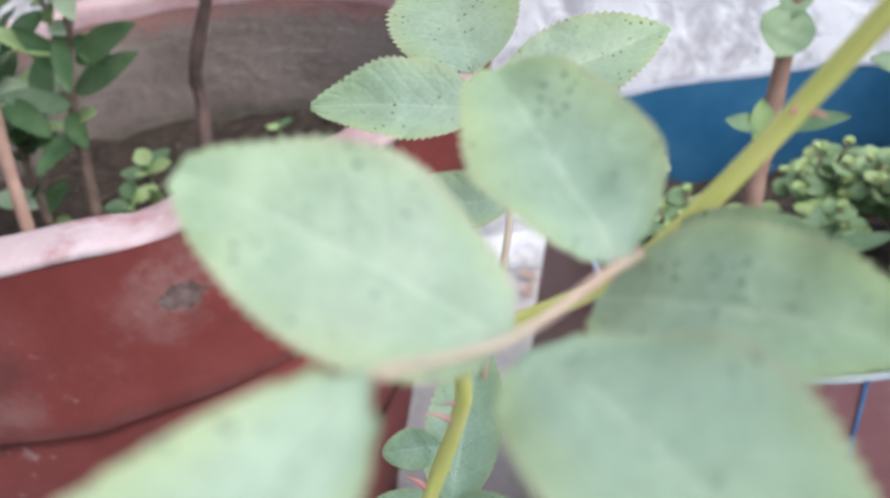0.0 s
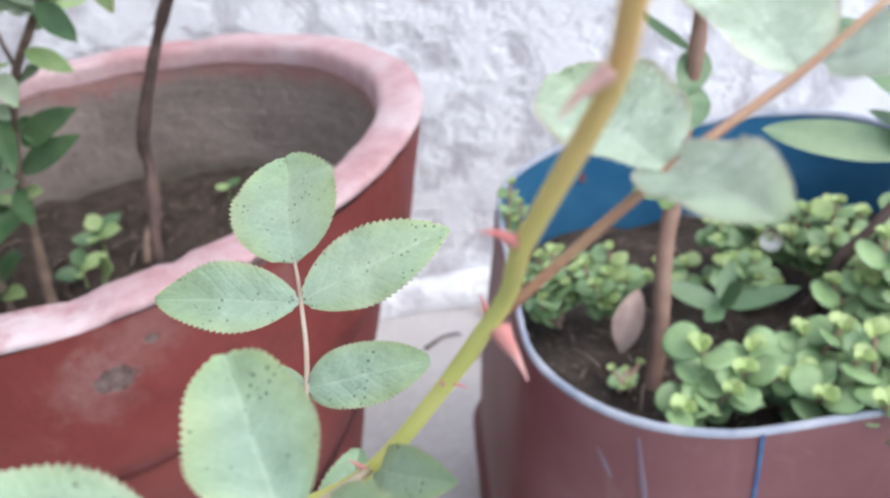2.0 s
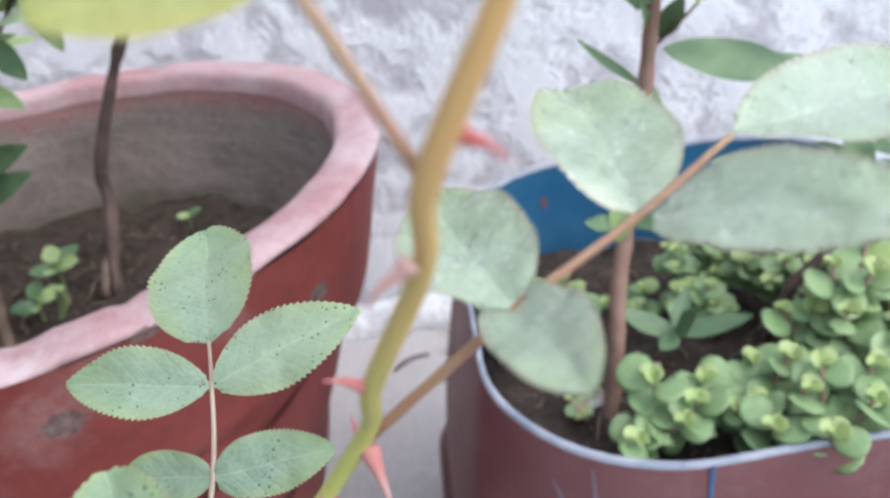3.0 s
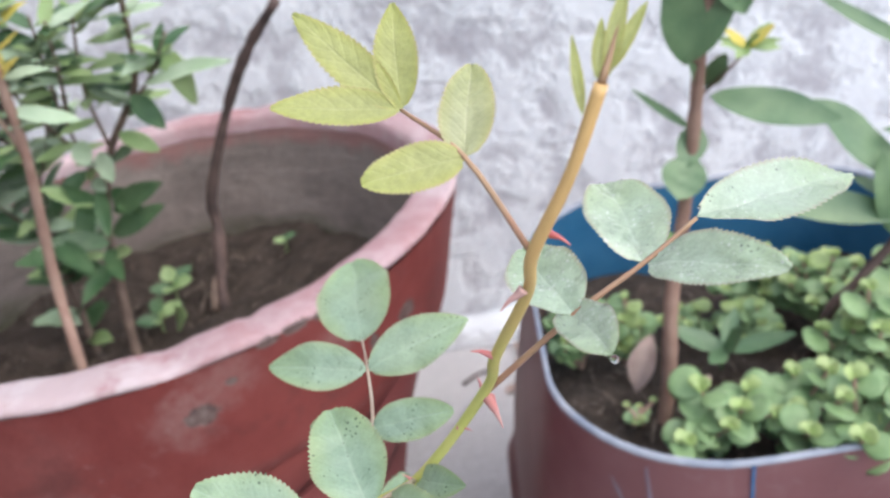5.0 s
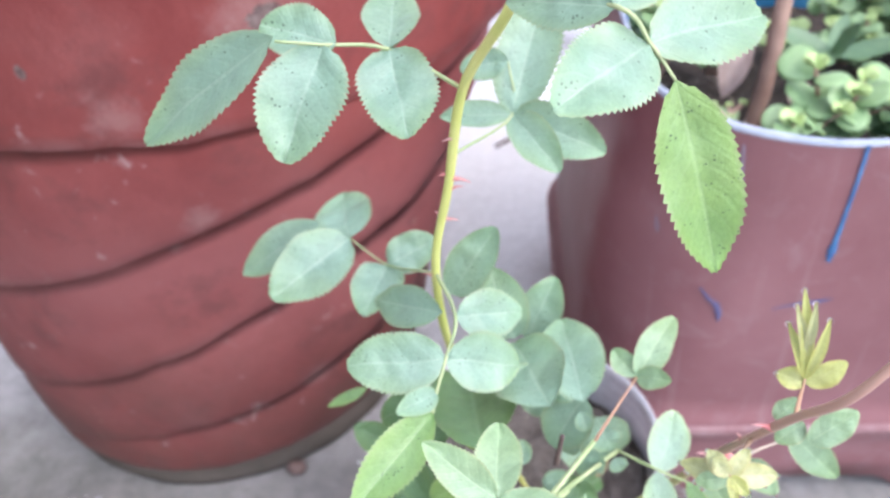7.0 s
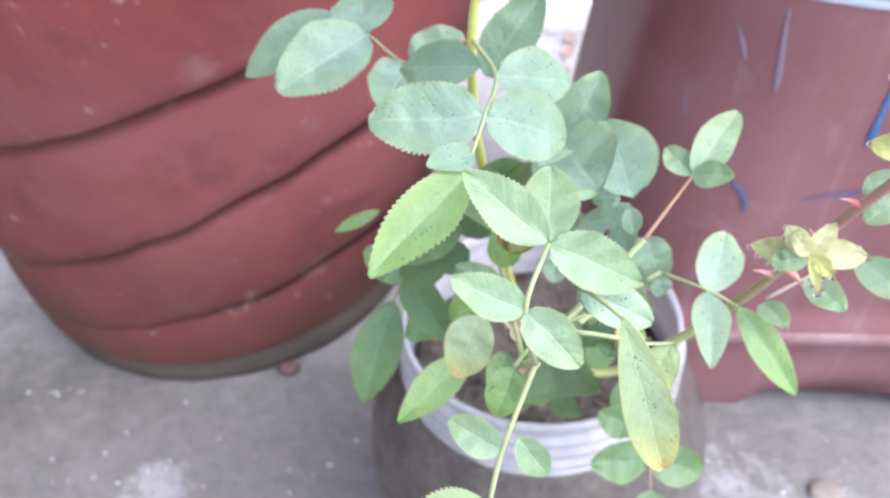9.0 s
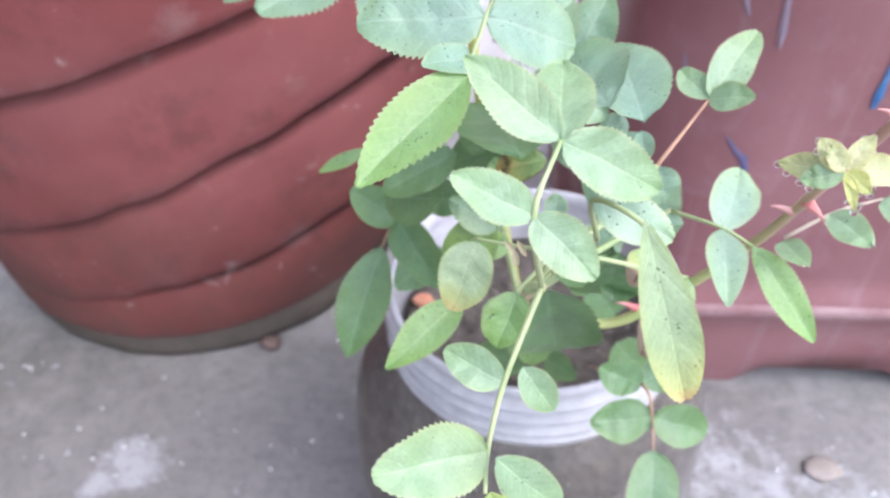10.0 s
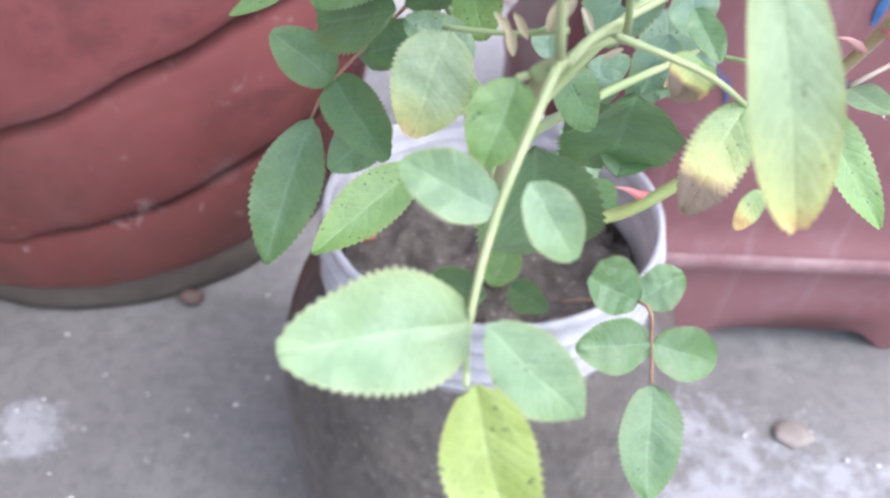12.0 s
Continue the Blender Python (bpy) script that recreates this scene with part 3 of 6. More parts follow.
bm = bmesh.new()
px = [-0.655 + 0.05 * i for i in range(44)]
sec = [[bm.verts.new((x, y + 0.010 * noise.noise(Vector((x * 9, z * 30, 0))), z)) for x in px] for y, z in ((1.315, 0.0), (1.318, 0.022), (1.33, 0.032), (1.36, 0.04), (1.40, 0.045))]
for a, b in zip(sec, sec[1:]):
    for i in range(len(px) - 1):
        bm.faces.new((a[i], a[i + 1], b[i + 1], b[i]))
structure("trim", bm, WALL, "low lime-washed plaster skirting at the wall's foot", True)


# ---- the large red cement pot ----
def pot_centre(z):
    k = z / 0.625
    return -0.300 + 0.106 * k, 0.730 + 0.004 * k


GROOVES = ((0.0, 0.0), (0.03, 0.05), (0.114, 0.30), (0.237, 0.46), (0.376, 0.37), (0.494, 0.0), (0.7, 0.0))


def pot_tilt(z):
    for (z0, s0), (z1, s1) in zip(GROOVES, GROOVES[1:]):
        if z <= z1:
            return s0 + (s1 - s0) * (z - z0) / (z1 - z0)
    return 0.0


def pot_wobble(r, z, a):
    z2 = z + pot_tilt(z) * 0.95 * r * math.cos(a)
    if 0.08 < z < 0.575:
        z2 += 0.0045 * noise.noise(Vector((6 * math.cos(a), 6 * math.sin(a), z * 7))) + 0.0016 * noise.noise(Vector((25 * math.cos(a), 25 * math.sin(a), z * 20)))
    return r + 0.0028 * noise.noise(Vector((3 * math.cos(a), 3 * math.sin(a), z * 9))) + 0.0008 * noise.noise(Vector((14 * math.cos(a), 14 * math.sin(a), z * 30))), max(z2, 0.0)


def pot_r(z):
    return 0.230 + 0.0935 * (z / 0.625) ** 0.9


red_pot = thing("planter_pot", "large red-painted cement pot with ribbed sides, chipped pink rim", "plant pot", at=(-0.300, 0.730, 0.0))
profile = []
bands = (0.037, 0.114, 0.237, 0.376, 0.494)
for lo, hi in zip(bands, (*bands[1:], 0.6195)):
    n = 8
    for i in range(n + 1):
        k = i / n
        z = lo + (hi - lo) * k
        bulge = 0.0022 * (1 - k) ** 0.8 - 0.0014 * k + 0.003 * math.sin(math.pi * k) if hi < 0.61 else 0.004 * (1 - k)
        if i == 0:
            profile.append((pot_r(z) - 0.0010, z - 0.0008))
            profile.append((pot_r(z) + bulge - 0.0012, z + 0.0005))
        profile.append((pot_r(z) + bulge, z + 0.0016 if i == 0 else z))
bm = lathe(bmesh.new(), profile, pot_centre, 128, wobble=pot_wobble)
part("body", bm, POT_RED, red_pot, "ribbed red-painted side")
bm = lathe(bmesh.new(), [(0.19, 0.001), (0.222, 0.001), (0.233, 0.004), (0.2365, 0.014), (0.2370, 0.028), (0.2355, 0.040), (0.2335, 0.046)], pot_centre, 128, wobble=lambda r, z, a: (r + 0.002 * noise.noise(Vector((6 * math.cos(a), 6 * math.sin(a), z * 40))), z + (0.018 * max(0.0, noise.noise(Vector((5 * math.cos(a), 5 * math.sin(a), 0)))) if z > 0.02 else 0)))
part("foot", bm, POT_CEMENT, red_pot, "bare grey cement foot")


def rim_wobble(r, z, a):
    chip = max(0.0, noise.noise(Vector((9 * math.cos(a), 9 * math.sin(a), 4.2))) - 0.3)
    return r - 0.006 * chip + 0.002 * noise.noise(Vector((14 * math.cos(a), 14 * math.sin(a), z * 20))), z + 0.003 * noise.noise(Vector((5 * math.cos(a), 5 * math.sin(a), 1))) - (0.012 * chip if r > 0.28 and z > 0.61 else 0)


bm = lathe(bmesh.new(), [(0.3205, 0.6190), (0.3225, 0.6210), (0.3220, 0.6240), (0.3185, 0.6263), (0.3115, 0.6275), (0.3015, 0.6280), (0.2895, 0.6275), (0.2840, 0.6255), (0.2815, 0.6195), (0.2810, 0.6045)], pot_centre, 160, wobble=rim_wobble)
part("rim", bm, POT_RIM, red_pot, "dusty pink chipped rim")
bm = lathe(bmesh.new(), [(0.2833, 0.6125), (0.2817, 0.6025), (0.2805, 0.5925), (0.2745, 0.5425), (0.2665, 0.4925), (0.2585, 0.4325)], pot_centre, 96, wobble=lambda r, z, a: (r + 0.004 * min(1.0, max(0.0, (0.588 - z) / 0.03)) * noise.noise(Vector((7 * math.cos(a), 7 * math.sin(a), z * 12))), z))
part("inner_wall", bm, POT_INNER, red_pot, "bare brown-grey cement inside, mossy at the soil")


def soil_bed(name, inside, z, size, material, parent, label, amp=0.012, scale=14, slope=0.0):
    """A lumpy soil surface cut to the outline that inside() gives."""
    bm = bmesh.new()
    x0, y0, x1, y1 = size
    n = 56
    vs = {}
    for j in range(n + 1):
        for i in range(n + 1):
            x, y = x0 + (x1 - x0) * i / n, y0 + (y1 - y0) * j / n
            if inside(x, y):
                h = amp * noise.noise(Vector((x * scale, y * scale, 0))) + amp * 0.5 * noise.noise(Vector((x * scale * 3, y * scale * 3, 5)))
                vs[i, j] = bm.verts.new((x, y, z + h - slope * max(0.0, y - 0.62)))
    for (i, j), v in vs.items():
        q = [vs.get(k) for k in ((i, j), (i + 1, j), (i + 1, j + 1), (i, j + 1))]
        if all(q):
            bm.faces.new(q)
    return tagged(part(name, bm, material, parent, label), kind="stuff")


pcx, pcy = pot_centre(0.47)
soil_bed("soil", lambda x, y: math.hypot(x - pcx, y - pcy) < 0.270, 0.474, (pcx - 0.28, pcy - 0.28, pcx + 0.28, pcy + 0.28), SOIL, red_pot, "dark lumpy potting soil", 0.02, 9)


# ---- the cut drum ----
def drum_outline(z, inset=0.0, per_side=14):
    """The rounded oblong of the drum at a height, from the front's left corner round."""
    k = min(max(z, 0.0), 0.46) / 0.455
    bulge = math.sin(math.pi * min(k, 1.0) ** 0.8)
    x0 = 0.128 + 0.054 * k**1.7 - 0.004 * bulge + inset
    x1 = 0.610 + 0.020 * k - inset
    y0 = 0.492 - 0.048 * k - 0.006 * bulge + inset
    y1 = 0.940 - 0.012 * k - inset
    rad = 0.065 + 0.078 * k - inset * 0.6
    pts = []
    for cx, cy, a0 in ((x1 - rad, y0 + rad, -90), (x1 - rad, y1 - rad, 0), (x0 + rad, y1 - rad, 90), (x0 + rad, y0 + rad, 180)):
        for i in range(per_side):
            a = radians(a0 + 90 * i / (per_side - 1))
            pts.append((cx + rad * math.cos(a), cy + rad * math.sin(a)))
    # more points along the front and the sides
    out = []
    for i, p in enumerate(pts):
        q = pts[(i + 1) % len(pts)]
        far = math.hypot(q[0] - p[0], q[1] - p[1])
        steps = 10 if far > 0.1 else 1
        out += [(p[0] + (q[0] - p[0]) * s / steps, p[1] + (q[1] - p[1]) * s / steps) for s in range(steps)]
    return out


def rim_height(x, y):
    return 0.463 + 0.004 * noise.noise(Vector((x * 11, y * 11, 2.0))) + 0.012 * max(0.0, min(1.0, (y - 0.5) / 0.35))


def drum_rings(zs, inset, bulge=None):
    bm = bmesh.new()
    rings = []
    for z in zs:
        ring = []
        for x, y in drum_outline(z if z < 0.4555 else 0.455, inset(z) if callable(inset) else inset):
            zz = z
            if z >= 0.445:
                zz = rim_height(x, y) + (z - 0.455)
            if z < 0.02 and y < 0.53 and 0.303 < x < 0.445:
                zz = 0.030 + z * 0.3
            ring.append(bm.verts.new((x, y, zz)))
        rings.append(ring)
    for a, b in zip(rings, rings[1:]):
        for k in range(len(a)):
            bm.faces.new((a[k], a[(k + 1) % len(a)], b[(k + 1) % len(b)], b[k]))
    return bm


drum = thing("cut_drum", "cut-down plastic drum painted maroon outside, blue inside, used as planter", "planter", at=(0.37, 0.70, 0.0))
part("body", drum_rings((0.002, 0.012, 0.03, 0.06, 0.085, 0.112, 0.120, 0.127, 0.134, 0.142, 0.17, 0.22, 0.27, 0.32, 0.37, 0.41, 0.445, 0.4545), lambda z: -0.008 if 0.118 < z < 0.136 else (-0.002 if z < 0.118 else 0.0)), DRUM_RED, drum, "maroon-painted outside with drips")
part("ridge", drum_rings((0.1185, 0.1225, 0.1275, 0.1325, 0.1365), lambda z: -0.0105 if 0.121 < z < 0.134 else -0.0075), PINK_RIDGE, drum, "lighter pinkish ridge round the foot")
part("inner_wall", drum_rings((0.30, 0.36, 0.41, 0.445, 0.4545), 0.0035), DRUM_BLUE, drum, "bright blue plastic inside")
bm = bmesh.new()
outer = [bm.verts.new((x, y, rim_height(x, y) - 0.0025)) for x, y in drum_outline(0.455, -0.0008)]
top = [bm.verts.new((x, y, rim_height(x, y) + 0.0015)) for x, y in drum_outline(0.455, -0.0006)]
tin = [bm.verts.new((x, y, rim_height(x, y) + 0.0012)) for x, y in drum_outline(0.455, 0.0040)]
low = [bm.verts.new((x, y, rim_height(x, y) - 0.003)) for x, y in drum_outline(0.455, 0.0043)]
for a, b in ((outer, top), (top, tin), (tin, low)):
    for k in range(len(a)):
        bm.faces.new((a[k], a[(k + 1) % len(a)], b[(k + 1) % len(b)], b[k]))
part("rim", bm, DRUM_EDGE, drum, "raw whitish cut edge")


def drum_front(x, z, lift=0.0012):
    k = z / 0.455
    y = 0.492 - 0.048 * k - 0.006 * math.sin(math.pi * k**0.8)
    rad = 0.065 + 0.078 * k
    x0 = 0.128 + 0.054 * k**1.7 - 0.004 * math.sin(math.pi * k**0.8)
    if x < x0 + rad:
        y += rad - math.sqrt(max(rad * rad - (x0 + rad - x) ** 2, 0))
    return y - lift


def drip(points, widths, material, label):
    """A run of paint lying on the drum's front."""
    bm = bmesh.new()
    rows = []
    for i, ((x, z), w) in enumerate(zip(points, widths)):
        a = points[max(i - 1, 0)]
        b = points[min(i + 1, len(points) - 1)]
        d = Vector((b[0] - a[0], b[1] - a[1])).normalized()
        n = Vector((-d.y, d.x)) * (w / 2)
        rows.append([bm.verts.new((x + s * n.x, drum_front(x + s * n.x, z + s * n.y, 0.0012 + (0.0006 if s == 0 else 0)), z + s * n.y)) for s in (-1, 0, 1)])
    for a, b in zip(rows, rows[1:]):
        for k in range(2):
            bm.faces.new((a[k], a[k + 1], b[k + 1], b[k]))
    part("paint_drip", bm, material, drum, label)


drip([(0.3265, 0.461), (0.3262, 0.43), (0.3250, 0.40), (0.3240, 0.372), (0.3235, 0.362), (0.3230, 0.350)], [0.003, 0.0028, 0.003, 0.004, 0.007, 0.003], BLUE_PAINT, "dried run of blue paint")
drip([(0.230, 0.318), (0.238, 0.307), (0.245, 0.301), (0.248, 0.291), (0.248, 0.282)], [0.001, 0.004, 0.006, 0.005, 0.001], FADED_BLUE, "faded smear of blue paint")
drip([(0.290, 0.297), (0.300, 0.300), (0.312, 0.303), (0.322, 0.304), (0.336, 0.308)], [0.001, 0.002, 0.004, 0.005, 0.001], FADED_BLUE, "faded smear of blue paint")
drip([(0.222, 0.432), (0.226, 0.42), (0.229, 0.41)], [0.001, 0.004, 0.002], PALE_BLUE, "faded run of blue paint")
drip([(0.196, 0.37), (0.1965, 0.362), (0.197, 0.355)], [0.001, 0.003, 0.001], PALE_BLUE, "faded run of blue paint")
drip([(0.2485, 0.452), (0.2490, 0.43), (0.2500, 0.405), (0.2505, 0.392)], [0.002, 0.003, 0.005, 0.001], PALE_BLUE, "faded run of blue paint")


def in_drum(x, y):
    return 0.178 < x < 0.618 and 0.455 < y < 0.925 and not (x < 0.32 and y < 0.585 and (x - 0.32) ** 2 + (y - 0.585) ** 2 > 0.0185)


bm = bmesh.new()
for k, (x, z, w) in enumerate(((0.262, 0.440, 0.012), (0.268, 0.448, 0.016), (0.292, 0.428, 0.010))):
    ring = []
    for q in range(14):
        a = 2 * math.pi * q / 14
        r = 1 + 0.5 * noise.noise(Vector((2 * math.cos(a), 2 * math.sin(a), k * 3.3)))
        ring.append(bm.verts.new((x + w / 2 * r * math.cos(a) * 0.7, 0.9215, z + w * 0.7 * r * math.sin(a))))
    bm.faces.new(ring)
part("paint_smear", bm, DRUM_RED, drum, "rust-red paint smear on the blue inside")
soil_bed("soil", in_drum, 0.402, (0.165, 0.44, 0.63, 0.93), SOIL, drum, "dark moist soil", 0.016, 12, 0.16)


# ---- the plastic jar ----
JX, JY = 0.0855, 0.3275


def jar_centre(z):
    return JX, JY


jar = thing("plastic_jar", "cloudy clear plastic jar with a threaded neck, filled with soil", "jar", at=(JX, JY, 0.0))
bm = lathe(bmesh.new(), [(0.0607, 0.0063), (0.0992, 0.0021), (0.1093, 0.0084), (0.1194, 0.0317), (0.1280, 0.0739), (0.1305, 0.1162), (0.1300, 0.1584), (0.1260, 0.1954), (0.1174, 0.2218), (0.1052, 0.2408), (0.0987, 0.2492)], jar_centre, 96)
part("body", bm, JAR_BODY, jar, "cloudy clear body")
neck = [(0.0987, 0.2497)]
for z in (0.2566, 0.2682, 0.2798):
    neck += [(0.0956, z - 0.0045), (0.0977, z - 0.0025), (0.0997, z), (0.0987, z + 0.0022), (0.0956, z + 0.0045)]
neck += [(0.0953, 0.2872), (0.0966, 0.2909), (0.0961, 0.2946), (0.0941, 0.2959), (0.0923, 0.2946)]
for z in (0.2798, 0.2682, 0.2566):
    neck += [(0.0926, z + 0.0045), (0.0946, z), (0.0926, z - 0.0045)]
neck += [(0.0916, 0.2376)]
part("neck", lathe(bmesh.new(), neck, jar_centre, 96), JAR_NECK, jar, "milky threaded neck")
bm = lathe(bmesh.new(), [(0.0607, 0.0106), (0.0992, 0.0106), (0.1133, 0.0317), (0.1204, 0.0739), (0.1209, 0.1162), (0.1174, 0.1584), (0.1103, 0.1901), (0.1002, 0.2144), (0.0926, 0.2313), (0.0891, 0.2429), (0.0885, 0.2513)], jar_centre, 64, wobble=lambda r, z, a: (r + 0.0015 * noise.noise(Vector((12 * math.cos(a), 12 * math.sin(a), z * 60))), z))
tagged(part("soil_fill", bm, SOIL_JAR, jar, "grey soil pressed against the plastic"), kind="stuff")
soil_bed("soil", lambda x, y: math.hypot(x - JX, y - JY) < 0.0885, 0.247, (JX - 0.09, JY - 0.09, JX + 0.09, JY + 0.09), SOIL_GREY, jar, "crumbly grey-brown soil", 0.010, 40)


def pebble(name, at, size, material, label, category="stone"):
    bm = bmesh.new()
    bmesh.ops.create_icosphere(bm, subdivisions=3, radius=1.0)
    for v in bm.verts:
        v.co *= 1 + 0.22 * noise.noise(v.co * 1.3 + Vector(at) * 9)
        v.co = Vector((v.co.x * size[0], v.co.y * size[1], v.co.z * size[2]))
    for f in bm.faces:
        f.smooth = True
    ob = new(name, mesh_of(name, bm, material))
    ob.location = at
    return tagged(ob, label, category)


pebble("pebble", (0.364, 0.387, 0.004), (0.017, 0.013, 0.0042), PEBBLE, "flat tan pebble lying on the cement floor")
pebble("brick_bit", (0.0092, 0.3443, 0.2530), (0.008, 0.006, 0.005), BRICK_BIT, "orange brick crumb on the jar soil", "rubble")

pebble("dirt_clump", (-0.181, 0.517, 0.006), (0.012, 0.009, 0.008), BARK_DARK, "dark brown clod at the foot of the red pot", "soil")


grit = random.Random(21)
bm = bmesh.new()
for _ in range(150):
    x, y = grit.uniform(-0.5, 0.5), grit.uniform(0.15, 0.55)
    r = grit.uniform(0.0007, 0.0022)
    if math.hypot(x - JX, y - JY) < 0.14 or math.hypot(x + 0.278, y - 0.718) < 0.24 or (x > 0.11 and y > 0.45):
        continue
    bmesh.ops.create_icosphere(bm, subdivisions=1, radius=r, matrix=Matrix.Translation((x, y, 0.002 + r * 0.2)) @ Matrix.Diagonal((1.3, grit.uniform(0.7, 1.1), 0.5, 1)))
tagged(new("lime_crumbs", mesh_of("lime_crumbs", bm, LIME_CRUMB)), "small white lime crumbs strewn on the cement floor", "rubble", kind="stuff")


# ---- the rose ----
rose = thing("rose_plant", "young thorny rose with serrated pale green leaves, growing in the jar", "rose", at=(0.0825, 0.3090, 0.2510))


def rachis(points, r, material):
    bm = tube(bmesh.new(), points, r * 0.85, r * 0.5, 7, 5)
    return part("leaf_stalk", bm, material, rose)


def leaflet(leaf, base, tip, width, material, face=(0, -0.72, 0.69), fold=0.25, droop=0.08, heart=0.0, blunt=0.85):
    teeth = 40 if blunt > 1.2 else 26 if material in (LEAF_PALE, LEAF_WET) else 21
    k = noise.noise(Vector(tip) * 90)
    return part("leaflet", blade(bmesh.new(), base, tip, width, face, teeth, fold * (1 + 0.8 * k), droop + 0.07 * noise.noise(Vector(base) * 70), blunt=blunt, twist=10 * k, heart=heart), material, leaf)


def beads(ob, count, seed):
    """Fine drops of water standing on a wet leaflet."""
    rng = random.Random(seed)
    faces = [f for f in ob.data.polygons if f.area > 1e-8]
    bm = bmesh.new()
    for f in rng.choices(faces, weights=[f.area for f in faces], k=count):
        v = [ob.data.vertices[k].co for k in f.vertices]
        p, q = rng.random(), rng.random()
        at = v[0].lerp(v[1], p).lerp(v[3].lerp(v[2], p), q)
        r = 0.00016 + 0.00042 * rng.random() ** 2.5
        up = f.normal if f.normal.z > 0 else -f.normal
        bmesh.ops.create_icosphere(bm, subdivisions=1, radius=r, matrix=Matrix.Translation(at + up * r * 0.4))
    part("dew", bm, DEW, ob, "fine clear beads of water")


def cane(name, points, r0, r1, material, label=""):
    return part(name, tube(bmesh.new(), points, r0, r1, 12, 8, 0.12), material, rose, label)


def thorn(parent, at, tip):
    """A thorn with a broad foot and a slightly hooked point."""
    at, tip = Vector(at), Vector(tip)
    size = (tip - at).length
    part("thorn", tube(bmesh.new(), [at, at.lerp(tip, 0.25), at.lerp(tip, 0.6) + Vector((0, 0, size * 0.06)), tip], max(size * 0.19, 0.0008), size * 0.012, 7, 4), THORN, parent)


stem = cane("stem", [(0.0872, 0.3146, 0.2399), (0.0690, 0.2493, 0.3858), (0.0547, 0.1992, 0.5083), (0.0521, 0.1849, 0.5752), (0.0610, 0.1806, 0.6202), (0.0688, 0.1791, 0.6583), (0.0842, 0.1636, 0.6899), (0.0935, 0.1622, 0.7115), (0.0995, 0.1566, 0.7307), (0.1039, 0.1510, 0.7479), (0.1298, 0.1462, 0.7642), (0.1553, 0.1366, 0.8004), (0.1606, 0.1249, 0.8200), (0.1702, 0.1136, 0.8433), (0.1723, 0.1065, 0.8566), (0.1812, 0.1015, 0.8752), (0.1881, 0.1005, 0.8918)], 0.0019, 0.0013, MAIN_STEM, "smooth main stem, green below and orange above")
old = cane("cane", [(0.0773, 0.2997, 0.2401), (0.0736, 0.1924, 0.3896), (0.0718, 0.1122, 0.4936), (0.0743, 0.0802, 0.5282)], 0.0024, 0.0014, CREAM_STEM, "pruned pale cane")
side = cane("branch", [(0.0882, 0.2884, 0.2676), (0.0869, 0.1824, 0.4049), (0.1130, 0.1688, 0.4228), (0.1400, 0.1718, 0.4431), (0.1589, 0.1695, 0.4674), (0.1665, 0.1601, 0.4922), (0.1690, 0.1375, 0.5308), (0.1728, 0.1165, 0.5670), (0.1800, 0.1010, 0.5945), (0.1932, 0.0982, 0.6222)], 0.0022, 0.0015, BRANCH, "green side branch with red thorns")
for points in ([(0.0718, 0.1122, 0.4936), (0.0897, 0.1183, 0.5136), (0.1123, 0.1458, 0.5187)], [(0.0733, 0.1220, 0.4833), (0.1002, 0.1480, 0.4825), (0.1257, 0.1707, 0.4807)], [(0.0718, 0.1122, 0.4936), (0.0800, 0.1109, 0.5105), (0.0918, 0.1134, 0.5157)], [(0.0727, 0.1517, 0.4424), (0.0604, 0.1931, 0.4694), (0.0507, 0.2136, 0.4784)], [(0.0712, 0.0839, 0.5234), (0.0732, 0.0820, 0.5263), (0.0743, 0.0791, 0.5283)]):
    part("twig", tube(bmesh.new(), points, 0.0015, 0.001, 7, 5), GREEN_STEM, rose)


for a, b, w in (((0.0741, 0.1219, 0.4785), (0.0686, 0.1138, 0.4841), 0.0025), ((0.1218, 0.1665, 0.4801), (0.1157, 0.1611, 0.4748), 0.003)):
    part("stipule", blade(bmesh.new(), a, b, w, (0, -0.7, 0.7), 0, 0.6, 0.25, 1.1, 8), DRY_STIPULE, rose, "dry brown stipule")


def dew(places):
    """Water drops held on leaf teeth."""
    for x, y, z in places:
        bm = bmesh.new()
        bmesh.ops.create_icosphere(bm, subdivisions=2, radius=0.0011, matrix=Matrix.Translation((x, y, z - 0.0006)))
        part("water_drop", bm, DEW, rose, "clear bead of water")


# upper five-leaflet leaf
leaf = rachis([(0.1035, 0.1640, 0.7300), (0.1122, 0.1813, 0.7571), (0.1106, 0.2032, 0.7662), (0.1078, 0.2190, 0.7688)], 0.0009, PINK_STALK)
leaflet(leaf, (0.1078, 0.2190, 0.7688), (0.1029, 0.2610, 0.7797), 0.0307, LEAF_PALE)
leaflet(leaf, (0.1106, 0.2032, 0.7662), (0.1487, 0.2146, 0.7745), 0.0184, LEAF_PALE)
leaflet(leaf, (0.1106, 0.2032, 0.7662), (0.0737, 0.2087, 0.7694), 0.0169, LEAF_PALE)
leaflet(leaf, (0.1122, 0.1813, 0.7571), (0.1410, 0.1808, 0.7606), 0.0146, LEAF_PALE)
leaflet(leaf, (0.1122, 0.1813, 0.7571), (0.0878, 0.1910, 0.7527), 0.0125, LEAF_PALE)

